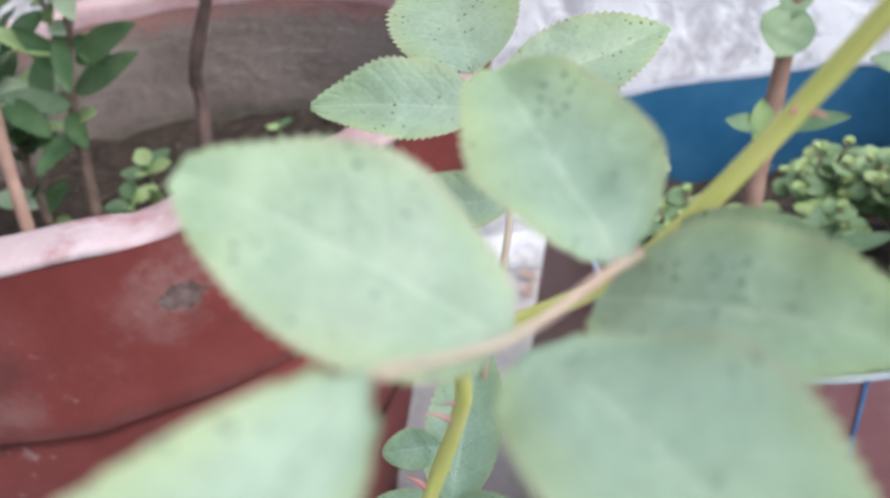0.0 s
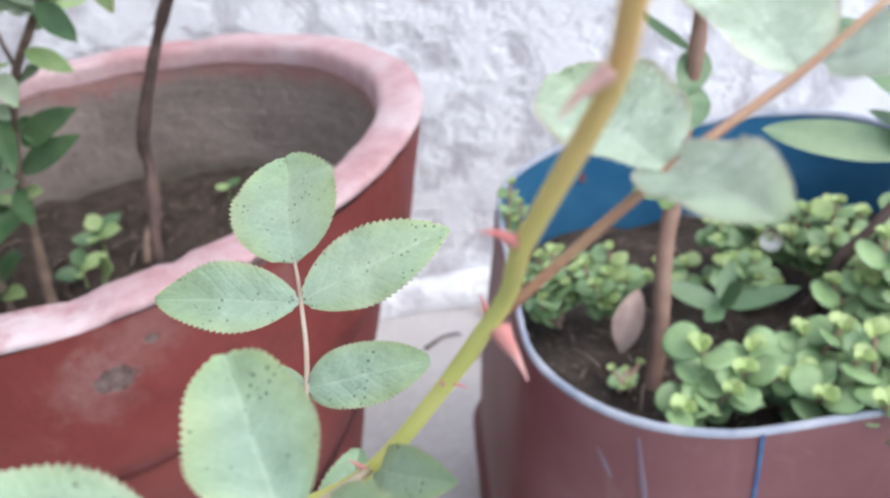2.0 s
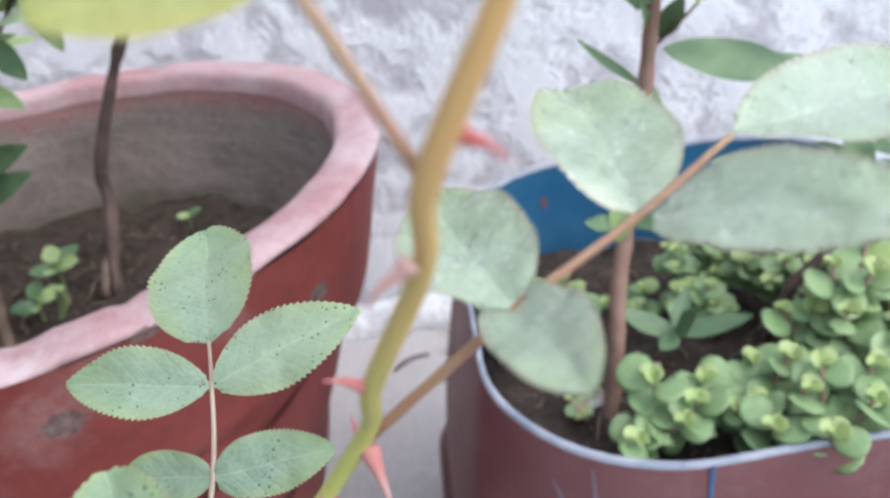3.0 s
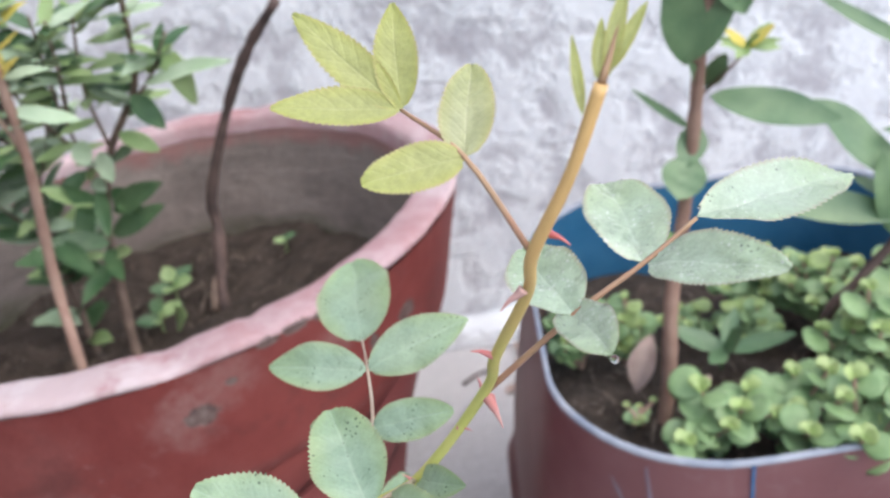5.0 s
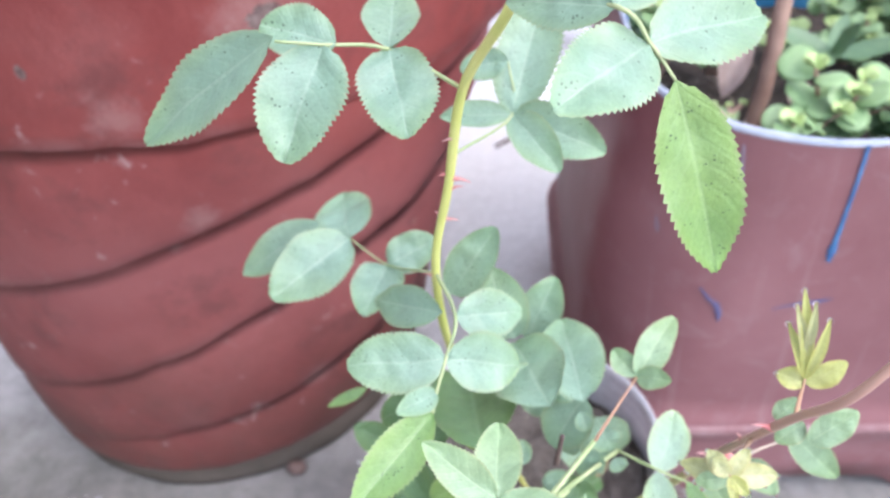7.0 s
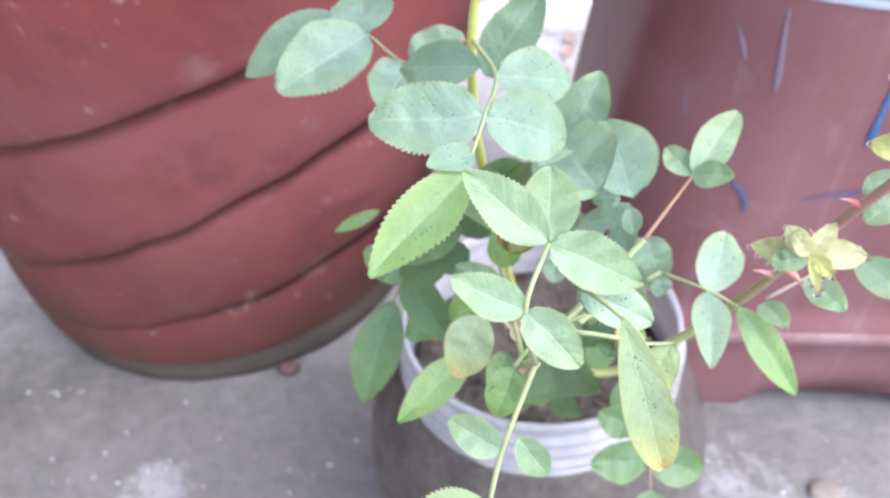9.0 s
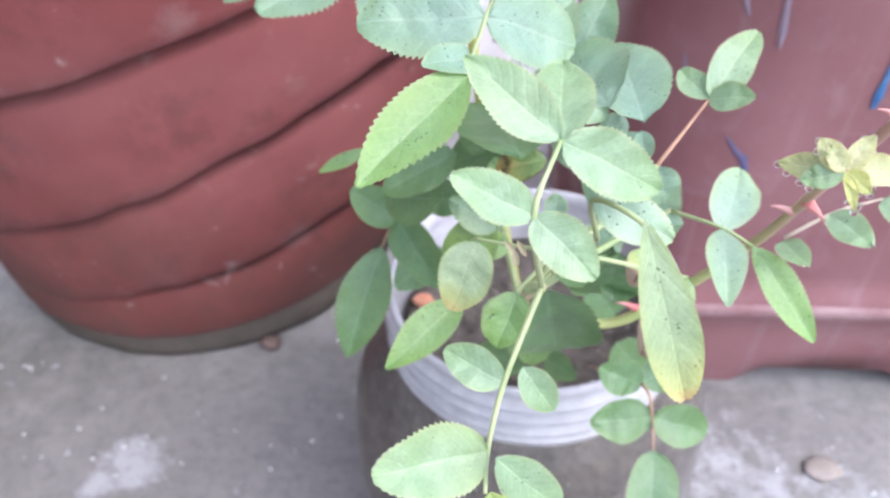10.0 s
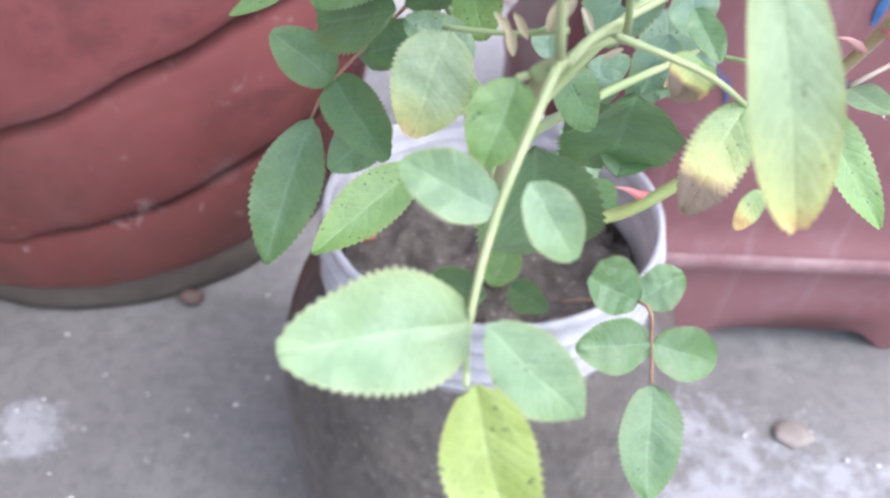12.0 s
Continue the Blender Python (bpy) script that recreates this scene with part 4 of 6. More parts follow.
# leaf that reaches towards the viewer
leaf = rachis([(0.1298, 0.1462, 0.7642), (0.1214, 0.1188, 0.7817), (0.1092, 0.1072, 0.7825), (0.0991, 0.0887, 0.7949)], 0.001, PINK_STALK)
leaflet(leaf, (0.0991, 0.0887, 0.7949), (0.0614, 0.0301, 0.7883), 0.0172, LEAF_PALE)
leaflet(leaf, (0.1092, 0.1072, 0.7825), (0.0805, 0.1139, 0.8003), 0.0203, LEAF_PALE, (0, -0.42, 0.9))
leaflet(leaf, (0.1107, 0.1067, 0.7815), (0.1294, 0.0725, 0.7817), 0.0216, LEAF_PALE, (0.1, -0.35, 0.93))
leaflet(leaf, (0.1214, 0.1188, 0.7817), (0.1105, 0.1454, 0.7948), 0.0208, LEAF_PALE, (0, -0.5, 0.86))
leaflet(leaf, (0.1198, 0.1281, 0.7712), (0.1438, 0.1015, 0.7813), 0.0208, LEAF_PALE, (0.1, -0.62, 0.78))
leaflet(leaf, (0.1298, 0.1462, 0.7642), (0.1467, 0.1280, 0.7763), 0.0099, LEAF_PALE)

# leaf on the long reddish stalk
leaf = rachis([(0.1555, 0.1364, 0.8003), (0.1811, 0.1332, 0.8230), (0.2007, 0.1389, 0.8320), (0.2148, 0.1441, 0.8392)], 0.0011, RED_STEM)
beads(leaflet(leaf, (0.1811, 0.1332, 0.8230), (0.1709, 0.1587, 0.8299), 0.0192, LEAF_WET), 110, 1)
beads(leaflet(leaf, (0.1811, 0.1332, 0.8230), (0.1865, 0.1073, 0.8287), 0.0134, LEAF_WET, heart=0.22), 110, 2)
beads(leaflet(leaf, (0.2007, 0.1389, 0.8320), (0.1964, 0.1720, 0.8395), 0.0220, LEAF_WET, (0, -0.45, 0.9)), 110, 3)
beads(leaflet(leaf, (0.1997, 0.1308, 0.8366), (0.2249, 0.1086, 0.8433), 0.0163, LEAF_WET, (0.15, -0.52, 0.84)), 110, 4)
beads(leaflet(leaf, (0.2148, 0.1441, 0.8392), (0.2641, 0.1696, 0.8322), 0.0192, LEAF_WET, (0, -0.45, 0.9)), 110, 5)

# young yellow-green leaf near the tip
leaf = rachis([(0.1723, 0.1065, 0.8566), (0.1615, 0.1168, 0.8758), (0.1488, 0.1343, 0.8821)], 0.0009, RED_STEM)
leaflet(leaf, (0.1615, 0.1168, 0.8758), (0.1402, 0.1122, 0.8753), 0.0108, LEAF_YOUNG)
leaflet(leaf, (0.1615, 0.1168, 0.8758), (0.1656, 0.1374, 0.8887), 0.0124, LEAF_TENDER)
leaflet(leaf, (0.1488, 0.1343, 0.8821), (0.1214, 0.1304, 0.8885), 0.0096, LEAF_YOUNG)
leaflet(leaf, (0.1488, 0.1343, 0.8821), (0.1503, 0.1452, 0.9031), 0.0101, LEAF_YOUNG)
leaflet(leaf, (0.1488, 0.1343, 0.8821), (0.1283, 0.1441, 0.9047), 0.0098, LEAF_YOUNG)

# folded leaves of the growing tip
leaf = rachis([(0.1881, 0.1005, 0.8918), (0.1929, 0.1040, 0.9017)], 0.001, RED_STEM)
leaflet(leaf, (0.1889, 0.1007, 0.8924), (0.1948, 0.1058, 0.9079), 0.0032, LEAF_YOUNG)
leaflet(leaf, (0.1893, 0.1010, 0.8933), (0.1976, 0.1040, 0.9038), 0.0029, LEAF_YOUNG)
leaflet(leaf, (0.1875, 0.1009, 0.8926), (0.1897, 0.1045, 0.9022), 0.0025, LEAF_YOUNG)
leaflet(leaf, (0.1842, 0.0987, 0.8873), (0.1842, 0.1041, 0.9001), 0.0021, LEAF_YOUNG)
leaflet(leaf, (0.1844, 0.1001, 0.8904), (0.1846, 0.1019, 0.8944), 0.0013, LEAF_YOUNG)

# leaf spread over the pot side
leaf = rachis([(0.0688, 0.1791, 0.6583), (0.0479, 0.1696, 0.6780), (0.0312, 0.1567, 0.6865), (0.0183, 0.1529, 0.6901)], 0.0009, GREEN_STEM)
leaflet(leaf, (0.0183, 0.1529, 0.6915), (-0.0364, 0.1672, 0.6500), 0.0225, LEAF_COOL)
leaflet(leaf, (0.0312, 0.1567, 0.6865), (0.0187, 0.1351, 0.6604), 0.0264, LEAF_COOL)
leaflet(leaf, (0.0345, 0.1580, 0.6860), (0.0112, 0.1650, 0.6900), 0.0170, LEAF_COOL)
leaflet(leaf, (0.0479, 0.1696, 0.6780), (0.0478, 0.1982, 0.6857), 0.0185, LEAF_COOL)
leaflet(leaf, (0.0479, 0.1696, 0.6780), (0.0545, 0.1423, 0.6625), 0.0232, LEAF_COOL)

# leaf on the drum side
leaf = rachis([(0.0863, 0.1646, 0.6952), (0.1108, 0.1278, 0.7053), (0.1190, 0.1259, 0.6965), (0.1254, 0.1231, 0.6875)], 0.0009, GREEN_STEM)
leaflet(leaf, (0.1254, 0.1231, 0.6875), (0.1393, 0.1117, 0.6343), 0.0220, LEAF_MID)
leaflet(leaf, (0.1190, 0.1259, 0.6965), (0.1517, 0.1480, 0.6920), 0.0207, LEAF_COOL)
leaflet(leaf, (0.1190, 0.1259, 0.6965), (0.0945, 0.1022, 0.6925), 0.0216, LEAF_COOL)
leaflet(leaf, (0.1108, 0.1278, 0.7053), (0.1272, 0.1578, 0.7137), 0.0182, LEAF_COOL)
leaflet(leaf, (0.1108, 0.1278, 0.7053), (0.0843, 0.1456, 0.7008), 0.0143, LEAF_COOL)

# leaf behind the stem
leaf = rachis([(0.0624, 0.2001, 0.6205), (0.0840, 0.2389, 0.6138), (0.0831, 0.2456, 0.6344)], 0.0008, GREEN_STEM)
leaflet(leaf, (0.0840, 0.2389, 0.6138), (0.0538, 0.2405, 0.6132), 0.0122, LEAF_COOL)
leaflet(leaf, (0.0840, 0.2389, 0.6138), (0.1024, 0.2118, 0.6023), 0.0168, LEAF_COOL)
leaflet(leaf, (0.0840, 0.2389, 0.6138), (0.1209, 0.2204, 0.6052), 0.0206, LEAF_COOL)
leaflet(leaf, (0.0840, 0.2389, 0.6138), (0.0993, 0.2740, 0.6518), 0.0262, LEAF_COOL)
leaflet(leaf, (0.0831, 0.2456, 0.6344), (0.0631, 0.2471, 0.6318), 0.0134, LEAF_COOL)

# small leaf below it
leaf = rachis([(0.0521, 0.1849, 0.5752), (0.0226, 0.2365, 0.5371), (0.0040, 0.2468, 0.5458)], 0.0008, GREEN_STEM)
leaflet(leaf, (0.0040, 0.2468, 0.5458), (-0.0026, 0.2747, 0.5534), 0.0300, LEAF_COOL)
leaflet(leaf, (0.0040, 0.2468, 0.5458), (-0.0301, 0.2166, 0.5355), 0.0300, LEAF_COOL)
leaflet(leaf, (-0.0100, 0.2500, 0.5537), (-0.0530, 0.2452, 0.5266), 0.0196, LEAF_COOL)
leaflet(leaf, (0.0226, 0.2365, 0.5371), (0.0453, 0.2466, 0.5443), 0.0199, LEAF_COOL)
leaflet(leaf, (0.0226, 0.2365, 0.5371), (0.0146, 0.2038, 0.5347), 0.0237, LEAF_COOL)

# leaf hanging towards the viewer from the lower node
leaf = rachis([(0.0521, 0.1849, 0.5752), (0.0611, 0.1589, 0.5758), (0.0581, 0.1413, 0.5718), (0.0546, 0.1318, 0.5643), (0.0537, 0.1236, 0.5628)], 0.001, GREEN_STEM)
leaflet(leaf, (0.0569, 0.1556, 0.5806), (0.0269, 0.1779, 0.5681), 0.0166, LEAF_COOL)
leaflet(leaf, (0.0611, 0.1589, 0.5758), (0.0859, 0.1698, 0.5676), 0.0186, LEAF_COOL)
leaflet(leaf, (0.0581, 0.1413, 0.5718), (0.0220, 0.1404, 0.5700), 0.0224, LEAF_COOL)
leaflet(leaf, (0.0581, 0.1413, 0.5718), (0.0841, 0.1503, 0.5581), 0.0220, LEAF_COOL)
leaflet(leaf, (0.0546, 0.1318, 0.5643), (0.0424, 0.1180, 0.5698), 0.0092, LEAF_COOL)
leaflet(leaf, (0.0537, 0.1236, 0.5628), (0.0274, 0.0907, 0.5509), 0.0174, LEAF_MID)
leaflet(leaf, (0.0064, 0.2163, 0.4740), (-0.0153, 0.2127, 0.4639), 0.0060, LEAF_MID)

# pale lime leaf
leaf = rachis([(0.0743, 0.0802, 0.5282), (0.0708, 0.0703, 0.5598), (0.0765, 0.0836, 0.5708)], 0.0011, GREEN_STEM)
leaflet(leaf, (0.0708, 0.0703, 0.5598), (0.0526, 0.0688, 0.5717), 0.0106, LEAF_LIME)
leaflet(leaf, (0.0708, 0.0703, 0.5598), (0.0848, 0.0611, 0.5498), 0.0118, LEAF_LIME)
leaflet(leaf, (0.0765, 0.0836, 0.5708), (0.0547, 0.0931, 0.5864), 0.0130, LEAF_LIME)
leaflet(leaf, (0.0765, 0.0836, 0.5708), (0.1008, 0.0861, 0.5553), 0.0144, LEAF_LIME)
leaflet(leaf, (0.0765, 0.0836, 0.5708), (0.0774, 0.1073, 0.5772), 0.0151, LEAF_LIME)

# pale lime leaf in front of the jar
leaf = rachis([(0.0743, 0.0802, 0.5282), (0.0653, 0.0621, 0.5116), (0.0616, 0.0514, 0.4976), (0.0613, 0.0405, 0.4953)], 0.0011, GREEN_STEM)
leaflet(leaf, (0.0653, 0.0621, 0.5116), (0.0498, 0.0697, 0.5152), 0.0109, LEAF_LIME)
leaflet(leaf, (0.0697, 0.0625, 0.5173), (0.0781, 0.0598, 0.5041), 0.0093, LEAF_LIME, fold=0.3)
leaflet(leaf, (0.0616, 0.0514, 0.4976), (0.0343, 0.0379, 0.5044), 0.0182, LEAF_LIME)
leaflet(leaf, (0.0637, 0.0441, 0.5055), (0.0813, 0.0453, 0.4820), 0.0123, LEAF_LIME)
leaflet(leaf, (0.0627, 0.0409, 0.4957), (0.0698, 0.0246, 0.4736), 0.0142, LEAF_SUNNY)

# yellowing leaf over the jar mouth
leaf = rachis([(0.0918, 0.1134, 0.5157), (0.0862, 0.0903, 0.5487), (0.0972, 0.0704, 0.5555), (0.1120, 0.0939, 0.5130)], 0.001, GREEN_STEM)
leaflet(leaf, (0.0944, 0.0672, 0.5620), (0.1084, 0.0551, 0.5166), 0.0130, LEAF_YELLOWING, blunt=1.4)
leaflet(leaf, (0.0862, 0.0903, 0.5487), (0.1062, 0.0859, 0.5402), 0.0124, LEAF_PALE)
leaflet(leaf, (0.1209, 0.1163, 0.4986), (0.1069, 0.0968, 0.4838), 0.0144, LEAF_BROWNED)
leaflet(leaf, (0.1201, 0.0941, 0.4931), (0.1151, 0.0887, 0.4871), 0.0050, LEAF_BROWNED)
leaflet(leaf, (0.1080, 0.1137, 0.5102), (0.1012, 0.1033, 0.5073), 0.0103, LEAF_BROWNED)
leaflet(leaf, (0.1072, 0.1239, 0.5164), (0.1119, 0.1138, 0.5100), 0.0066, LEAF_DARK)

# dark leaf over the jar rim
leaf = rachis([(0.1193, 0.2570, 0.2899), (0.1271, 0.1676, 0.3843), (0.1321, 0.1575, 0.3738), (0.1331, 0.1485, 0.3621)], 0.0009, RED_STEM)
leaflet(leaf, (0.1271, 0.1676, 0.3843), (0.1072, 0.1652, 0.3971), 0.0169, LEAF_DARK)
leaflet(leaf, (0.1271, 0.1676, 0.3843), (0.1436, 0.1771, 0.3897), 0.0156, LEAF_DARK)
leaflet(leaf, (0.1321, 0.1575, 0.3738), (0.1044, 0.1518, 0.3763), 0.0197, LEAF_DARK)
leaflet(leaf, (0.1321, 0.1575, 0.3738), (0.1587, 0.1606, 0.3617), 0.0195, LEAF_DARK)
leaflet(leaf, (0.1331, 0.1485, 0.3621), (0.1317, 0.1178, 0.3365), 0.0223, LEAF_DARK)

# dark leaf on the pot side of the jar
leaf = rachis([(0.0507, 0.2136, 0.4784), (0.0198, 0.1981, 0.4503), (0.0119, 0.1954, 0.4370)], 0.0008, RED_STEM)
leaflet(leaf, (0.0198, 0.1981, 0.4503), (0.0015, 0.1976, 0.4670), 0.0172, LEAF_DARK)
leaflet(leaf, (0.0198, 0.1981, 0.4503), (0.0393, 0.1662, 0.4427), 0.0178, LEAF_DARK)
leaflet(leaf, (0.0119, 0.1954, 0.4370), (-0.0042, 0.1708, 0.3922), 0.0228, LEAF_DARK)
leaflet(leaf, (0.0498, 0.1454, 0.4573), (0.0235, 0.1194, 0.4464), 0.0148, LEAF_MID)

# leaf on the side branch
leaf = rachis([(0.1257, 0.1707, 0.4807), (0.1416, 0.1574, 0.4841), (0.1542, 0.1580, 0.4752)], 0.0009, GREEN_STEM)
leaflet(leaf, (0.1416, 0.1574, 0.4841), (0.1524, 0.1858, 0.4889), 0.0180, LEAF_PALE)
leaflet(leaf, (0.1416, 0.1574, 0.4841), (0.1366, 0.1192, 0.4831), 0.0142, LEAF_PALE)
leaflet(leaf, (0.1542, 0.1580, 0.4752), (0.1780, 0.1390, 0.4462), 0.0137, LEAF_MID)

# three round leaflets on a thin stalk
leaf = rachis([(0.1123, 0.1458, 0.5187), (0.1313, 0.1711, 0.5280)], 0.0009, RED_STEM)
leaflet(leaf, (0.1313, 0.1711, 0.5280), (0.1483, 0.1913, 0.5420), 0.0139, LEAF_LIME)
leaflet(leaf, (0.1313, 0.1711, 0.5280), (0.1229, 0.1832, 0.5319), 0.0102, LEAF_LIME)
leaflet(leaf, (0.1313, 0.1711, 0.5280), (0.1438, 0.1639, 0.5334), 0.0097, LEAF_LIME)

# dewy young leaves on the side branch
leaf = rachis([(0.1640, 0.1581, 0.4795), (0.1820, 0.1650, 0.4862), (0.2000, 0.1720, 0.4870)], 0.0009, PINK_STALK)
leaflet(leaf, (0.1624, 0.1556, 0.4800), (0.1673, 0.1411, 0.4821), 0.0105, LEAF_LIME)
leaflet(leaf, (0.1752, 0.1550, 0.4933), (0.1846, 0.1393, 0.4933), 0.0115, LEAF_LIME)
leaflet(leaf, (0.2000, 0.1720, 0.4870), (0.2127, 0.1508, 0.4870), 0.0150, LEAF_LIME)
leaf = rachis([(0.1690, 0.1375, 0.5308), (0.1539, 0.1110, 0.5436)], 0.0012, RED_STEM)
leaflet(leaf, (0.1539, 0.1110, 0.5436), (0.1395, 0.1201, 0.5396), 0.0080, LEAF_TENDER)
leaflet(leaf, (0.1539, 0.1110, 0.5436), (0.1475, 0.1176, 0.5491), 0.0072, LEAF_TENDER)
leaflet(leaf, (0.1539, 0.1110, 0.5436), (0.1700, 0.1117, 0.5433), 0.0088, LEAF_TENDER)
leaflet(leaf, (0.1539, 0.1110, 0.5436), (0.1434, 0.1120, 0.5396), 0.0070, LEAF_LIME)
leaflet(leaf, (0.1539, 0.1110, 0.5436), (0.1595, 0.1057, 0.5405), 0.0052, LEAF_YOUNG)
leaflet(leaf, (0.1539, 0.1110, 0.5436), (0.1554, 0.1022, 0.5373), 0.0034, LEAF_YOUNG)
leaflet(leaf, (0.1539, 0.1110, 0.5436), (0.1606, 0.1164, 0.5511), 0.0060, LEAF_TENDER)
leaflet(leaf, (0.1539, 0.1110, 0.5436), (0.1486, 0.1139, 0.5499), 0.0058, LEAF_TENDER)
leaflet(leaf, (0.1716, 0.1282, 0.5523), (0.1792, 0.1313, 0.5593), 0.0085, LEAF_LIME)
leaflet(leaf, (0.1805, 0.1253, 0.5541), (0.1714, 0.1226, 0.5471), 0.0088, LEAF_LIME)
leaflet(leaf, (0.1815, 0.1202, 0.5499), (0.1959, 0.1231, 0.5619), 0.0110, LEAF_LIME)

# upright dewy shoot
leaf = rachis([(0.1728, 0.1165, 0.5670), (0.1794, 0.1309, 0.5611), (0.1812, 0.1346, 0.5655)], 0.001, RED_STEM)
leaflet(leaf, (0.1812, 0.1346, 0.5655), (0.1780, 0.1441, 0.5982), 0.0046, LEAF_YOUNG, fold=0.6)
leaflet(leaf, (0.1812, 0.1346, 0.5655), (0.1743, 0.1417, 0.5855), 0.0040, LEAF_YOUNG, fold=0.6)
leaflet(leaf, (0.1812, 0.1346, 0.5655), (0.1867, 0.1397, 0.5884), 0.0040, LEAF_YOUNG, fold=0.6)
leaflet(leaf, (0.1806, 0.1365, 0.5720), (0.1753, 0.1408, 0.5944), 0.0034, LEAF_TENDER, fold=0.6)
leaflet(leaf, (0.1804, 0.1369, 0.5737), (0.1810, 0.1401, 0.5957), 0.0034, LEAF_TENDER, fold=0.6)
leaflet(leaf, (0.1814, 0.1341, 0.5639), (0.1728, 0.1380, 0.5651), 0.0080, LEAF_YOUNG)
leaflet(leaf, (0.1814, 0.1341, 0.5639), (0.1936, 0.1347, 0.5732), 0.0085, LEAF_YOUNG)

# leaves crowded over the jar mouth
leaf = rachis([(0.0683, 0.0838, 0.5225), (0.0815, 0.1257, 0.5010)], 0.0009, GREEN_STEM)
leaflet(leaf, (0.0569, 0.1105, 0.5164), (0.0496, 0.0986, 0.4994), 0.0161, LEAF_YELLOWING)
leaflet(leaf, (0.0683, 0.0838, 0.5225), (0.0632, 0.0752, 0.5101), 0.0120, LEAF_MID)
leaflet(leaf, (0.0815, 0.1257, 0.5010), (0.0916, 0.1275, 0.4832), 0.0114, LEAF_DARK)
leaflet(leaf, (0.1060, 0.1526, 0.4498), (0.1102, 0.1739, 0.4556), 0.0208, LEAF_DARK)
leaflet(leaf, (0.1223, 0.1846, 0.4664), (0.1122, 0.1841, 0.4569), 0.0127, LEAF_COOL)
leaflet(leaf, (0.1087, 0.1594, 0.5267), (0.1025, 0.2036, 0.5301), 0.0274, LEAF_COOL)
leaflet(leaf, (0.0953, 0.1446, 0.5411), (0.0812, 0.1847, 0.5358), 0.0319, LEAF_COOL)
leaflet(leaf, (0.0634, 0.1528, 0.4862), (0.0452, 0.1577, 0.4943), 0.0127, LEAF_COOL)
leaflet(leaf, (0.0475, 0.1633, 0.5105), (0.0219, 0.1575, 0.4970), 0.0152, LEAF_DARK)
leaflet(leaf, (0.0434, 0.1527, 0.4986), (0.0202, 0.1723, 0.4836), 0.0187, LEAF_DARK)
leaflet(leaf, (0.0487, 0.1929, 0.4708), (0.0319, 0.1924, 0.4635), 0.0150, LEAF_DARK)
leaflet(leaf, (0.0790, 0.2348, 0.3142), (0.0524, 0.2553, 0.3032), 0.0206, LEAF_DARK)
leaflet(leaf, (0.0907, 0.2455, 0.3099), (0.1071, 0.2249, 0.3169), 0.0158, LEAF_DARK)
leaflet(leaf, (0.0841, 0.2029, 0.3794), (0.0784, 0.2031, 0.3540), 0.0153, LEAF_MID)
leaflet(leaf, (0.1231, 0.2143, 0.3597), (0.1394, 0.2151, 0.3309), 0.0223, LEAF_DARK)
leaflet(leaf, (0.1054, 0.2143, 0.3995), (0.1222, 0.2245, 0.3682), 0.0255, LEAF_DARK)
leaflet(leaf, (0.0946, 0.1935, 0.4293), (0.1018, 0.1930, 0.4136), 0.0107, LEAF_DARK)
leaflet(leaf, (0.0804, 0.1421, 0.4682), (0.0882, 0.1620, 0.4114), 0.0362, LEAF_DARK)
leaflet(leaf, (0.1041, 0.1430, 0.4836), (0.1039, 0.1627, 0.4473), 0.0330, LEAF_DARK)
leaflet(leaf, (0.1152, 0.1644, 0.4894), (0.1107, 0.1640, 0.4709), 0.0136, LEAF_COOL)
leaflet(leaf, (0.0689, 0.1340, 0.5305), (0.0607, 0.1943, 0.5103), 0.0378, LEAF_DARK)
leaflet(leaf, (0.1016, 0.2347, 0.4086), (0.1254, 0.2560, 0.3739), 0.0272, LEAF_COOL)
leaflet(leaf, (0.1083, 0.1943, 0.4605), (0.1059, 0.1940, 0.4477), 0.0092, LEAF_COOL)
leaflet(leaf, (0.1076, 0.1553, 0.5260), (0.1101, 0.1547, 0.5144), 0.0074, LEAF_COOL)
leaflet(leaf, (0.0744, 0.1439, 0.5231), (0.0636, 0.1537, 0.5211), 0.0075, LEAF_BROWNED)
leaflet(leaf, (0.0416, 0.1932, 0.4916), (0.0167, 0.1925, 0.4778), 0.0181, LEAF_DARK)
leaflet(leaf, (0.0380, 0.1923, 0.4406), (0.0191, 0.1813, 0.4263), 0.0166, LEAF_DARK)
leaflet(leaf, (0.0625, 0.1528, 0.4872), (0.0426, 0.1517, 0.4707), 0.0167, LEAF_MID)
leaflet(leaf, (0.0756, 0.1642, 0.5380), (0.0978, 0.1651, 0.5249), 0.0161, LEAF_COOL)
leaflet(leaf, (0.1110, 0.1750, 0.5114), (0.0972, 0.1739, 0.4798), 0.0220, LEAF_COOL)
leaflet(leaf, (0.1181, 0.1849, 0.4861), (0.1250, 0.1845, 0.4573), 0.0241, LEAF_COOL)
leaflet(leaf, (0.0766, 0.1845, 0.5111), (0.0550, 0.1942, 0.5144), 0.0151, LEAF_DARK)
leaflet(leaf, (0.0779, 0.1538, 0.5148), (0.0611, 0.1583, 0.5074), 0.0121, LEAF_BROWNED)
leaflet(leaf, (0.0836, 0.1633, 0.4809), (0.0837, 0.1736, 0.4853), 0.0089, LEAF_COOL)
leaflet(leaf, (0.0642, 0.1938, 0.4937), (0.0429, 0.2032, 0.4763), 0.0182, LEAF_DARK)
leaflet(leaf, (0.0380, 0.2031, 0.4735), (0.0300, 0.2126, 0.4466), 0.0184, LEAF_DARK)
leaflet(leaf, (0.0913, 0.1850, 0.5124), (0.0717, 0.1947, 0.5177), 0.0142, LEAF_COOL)
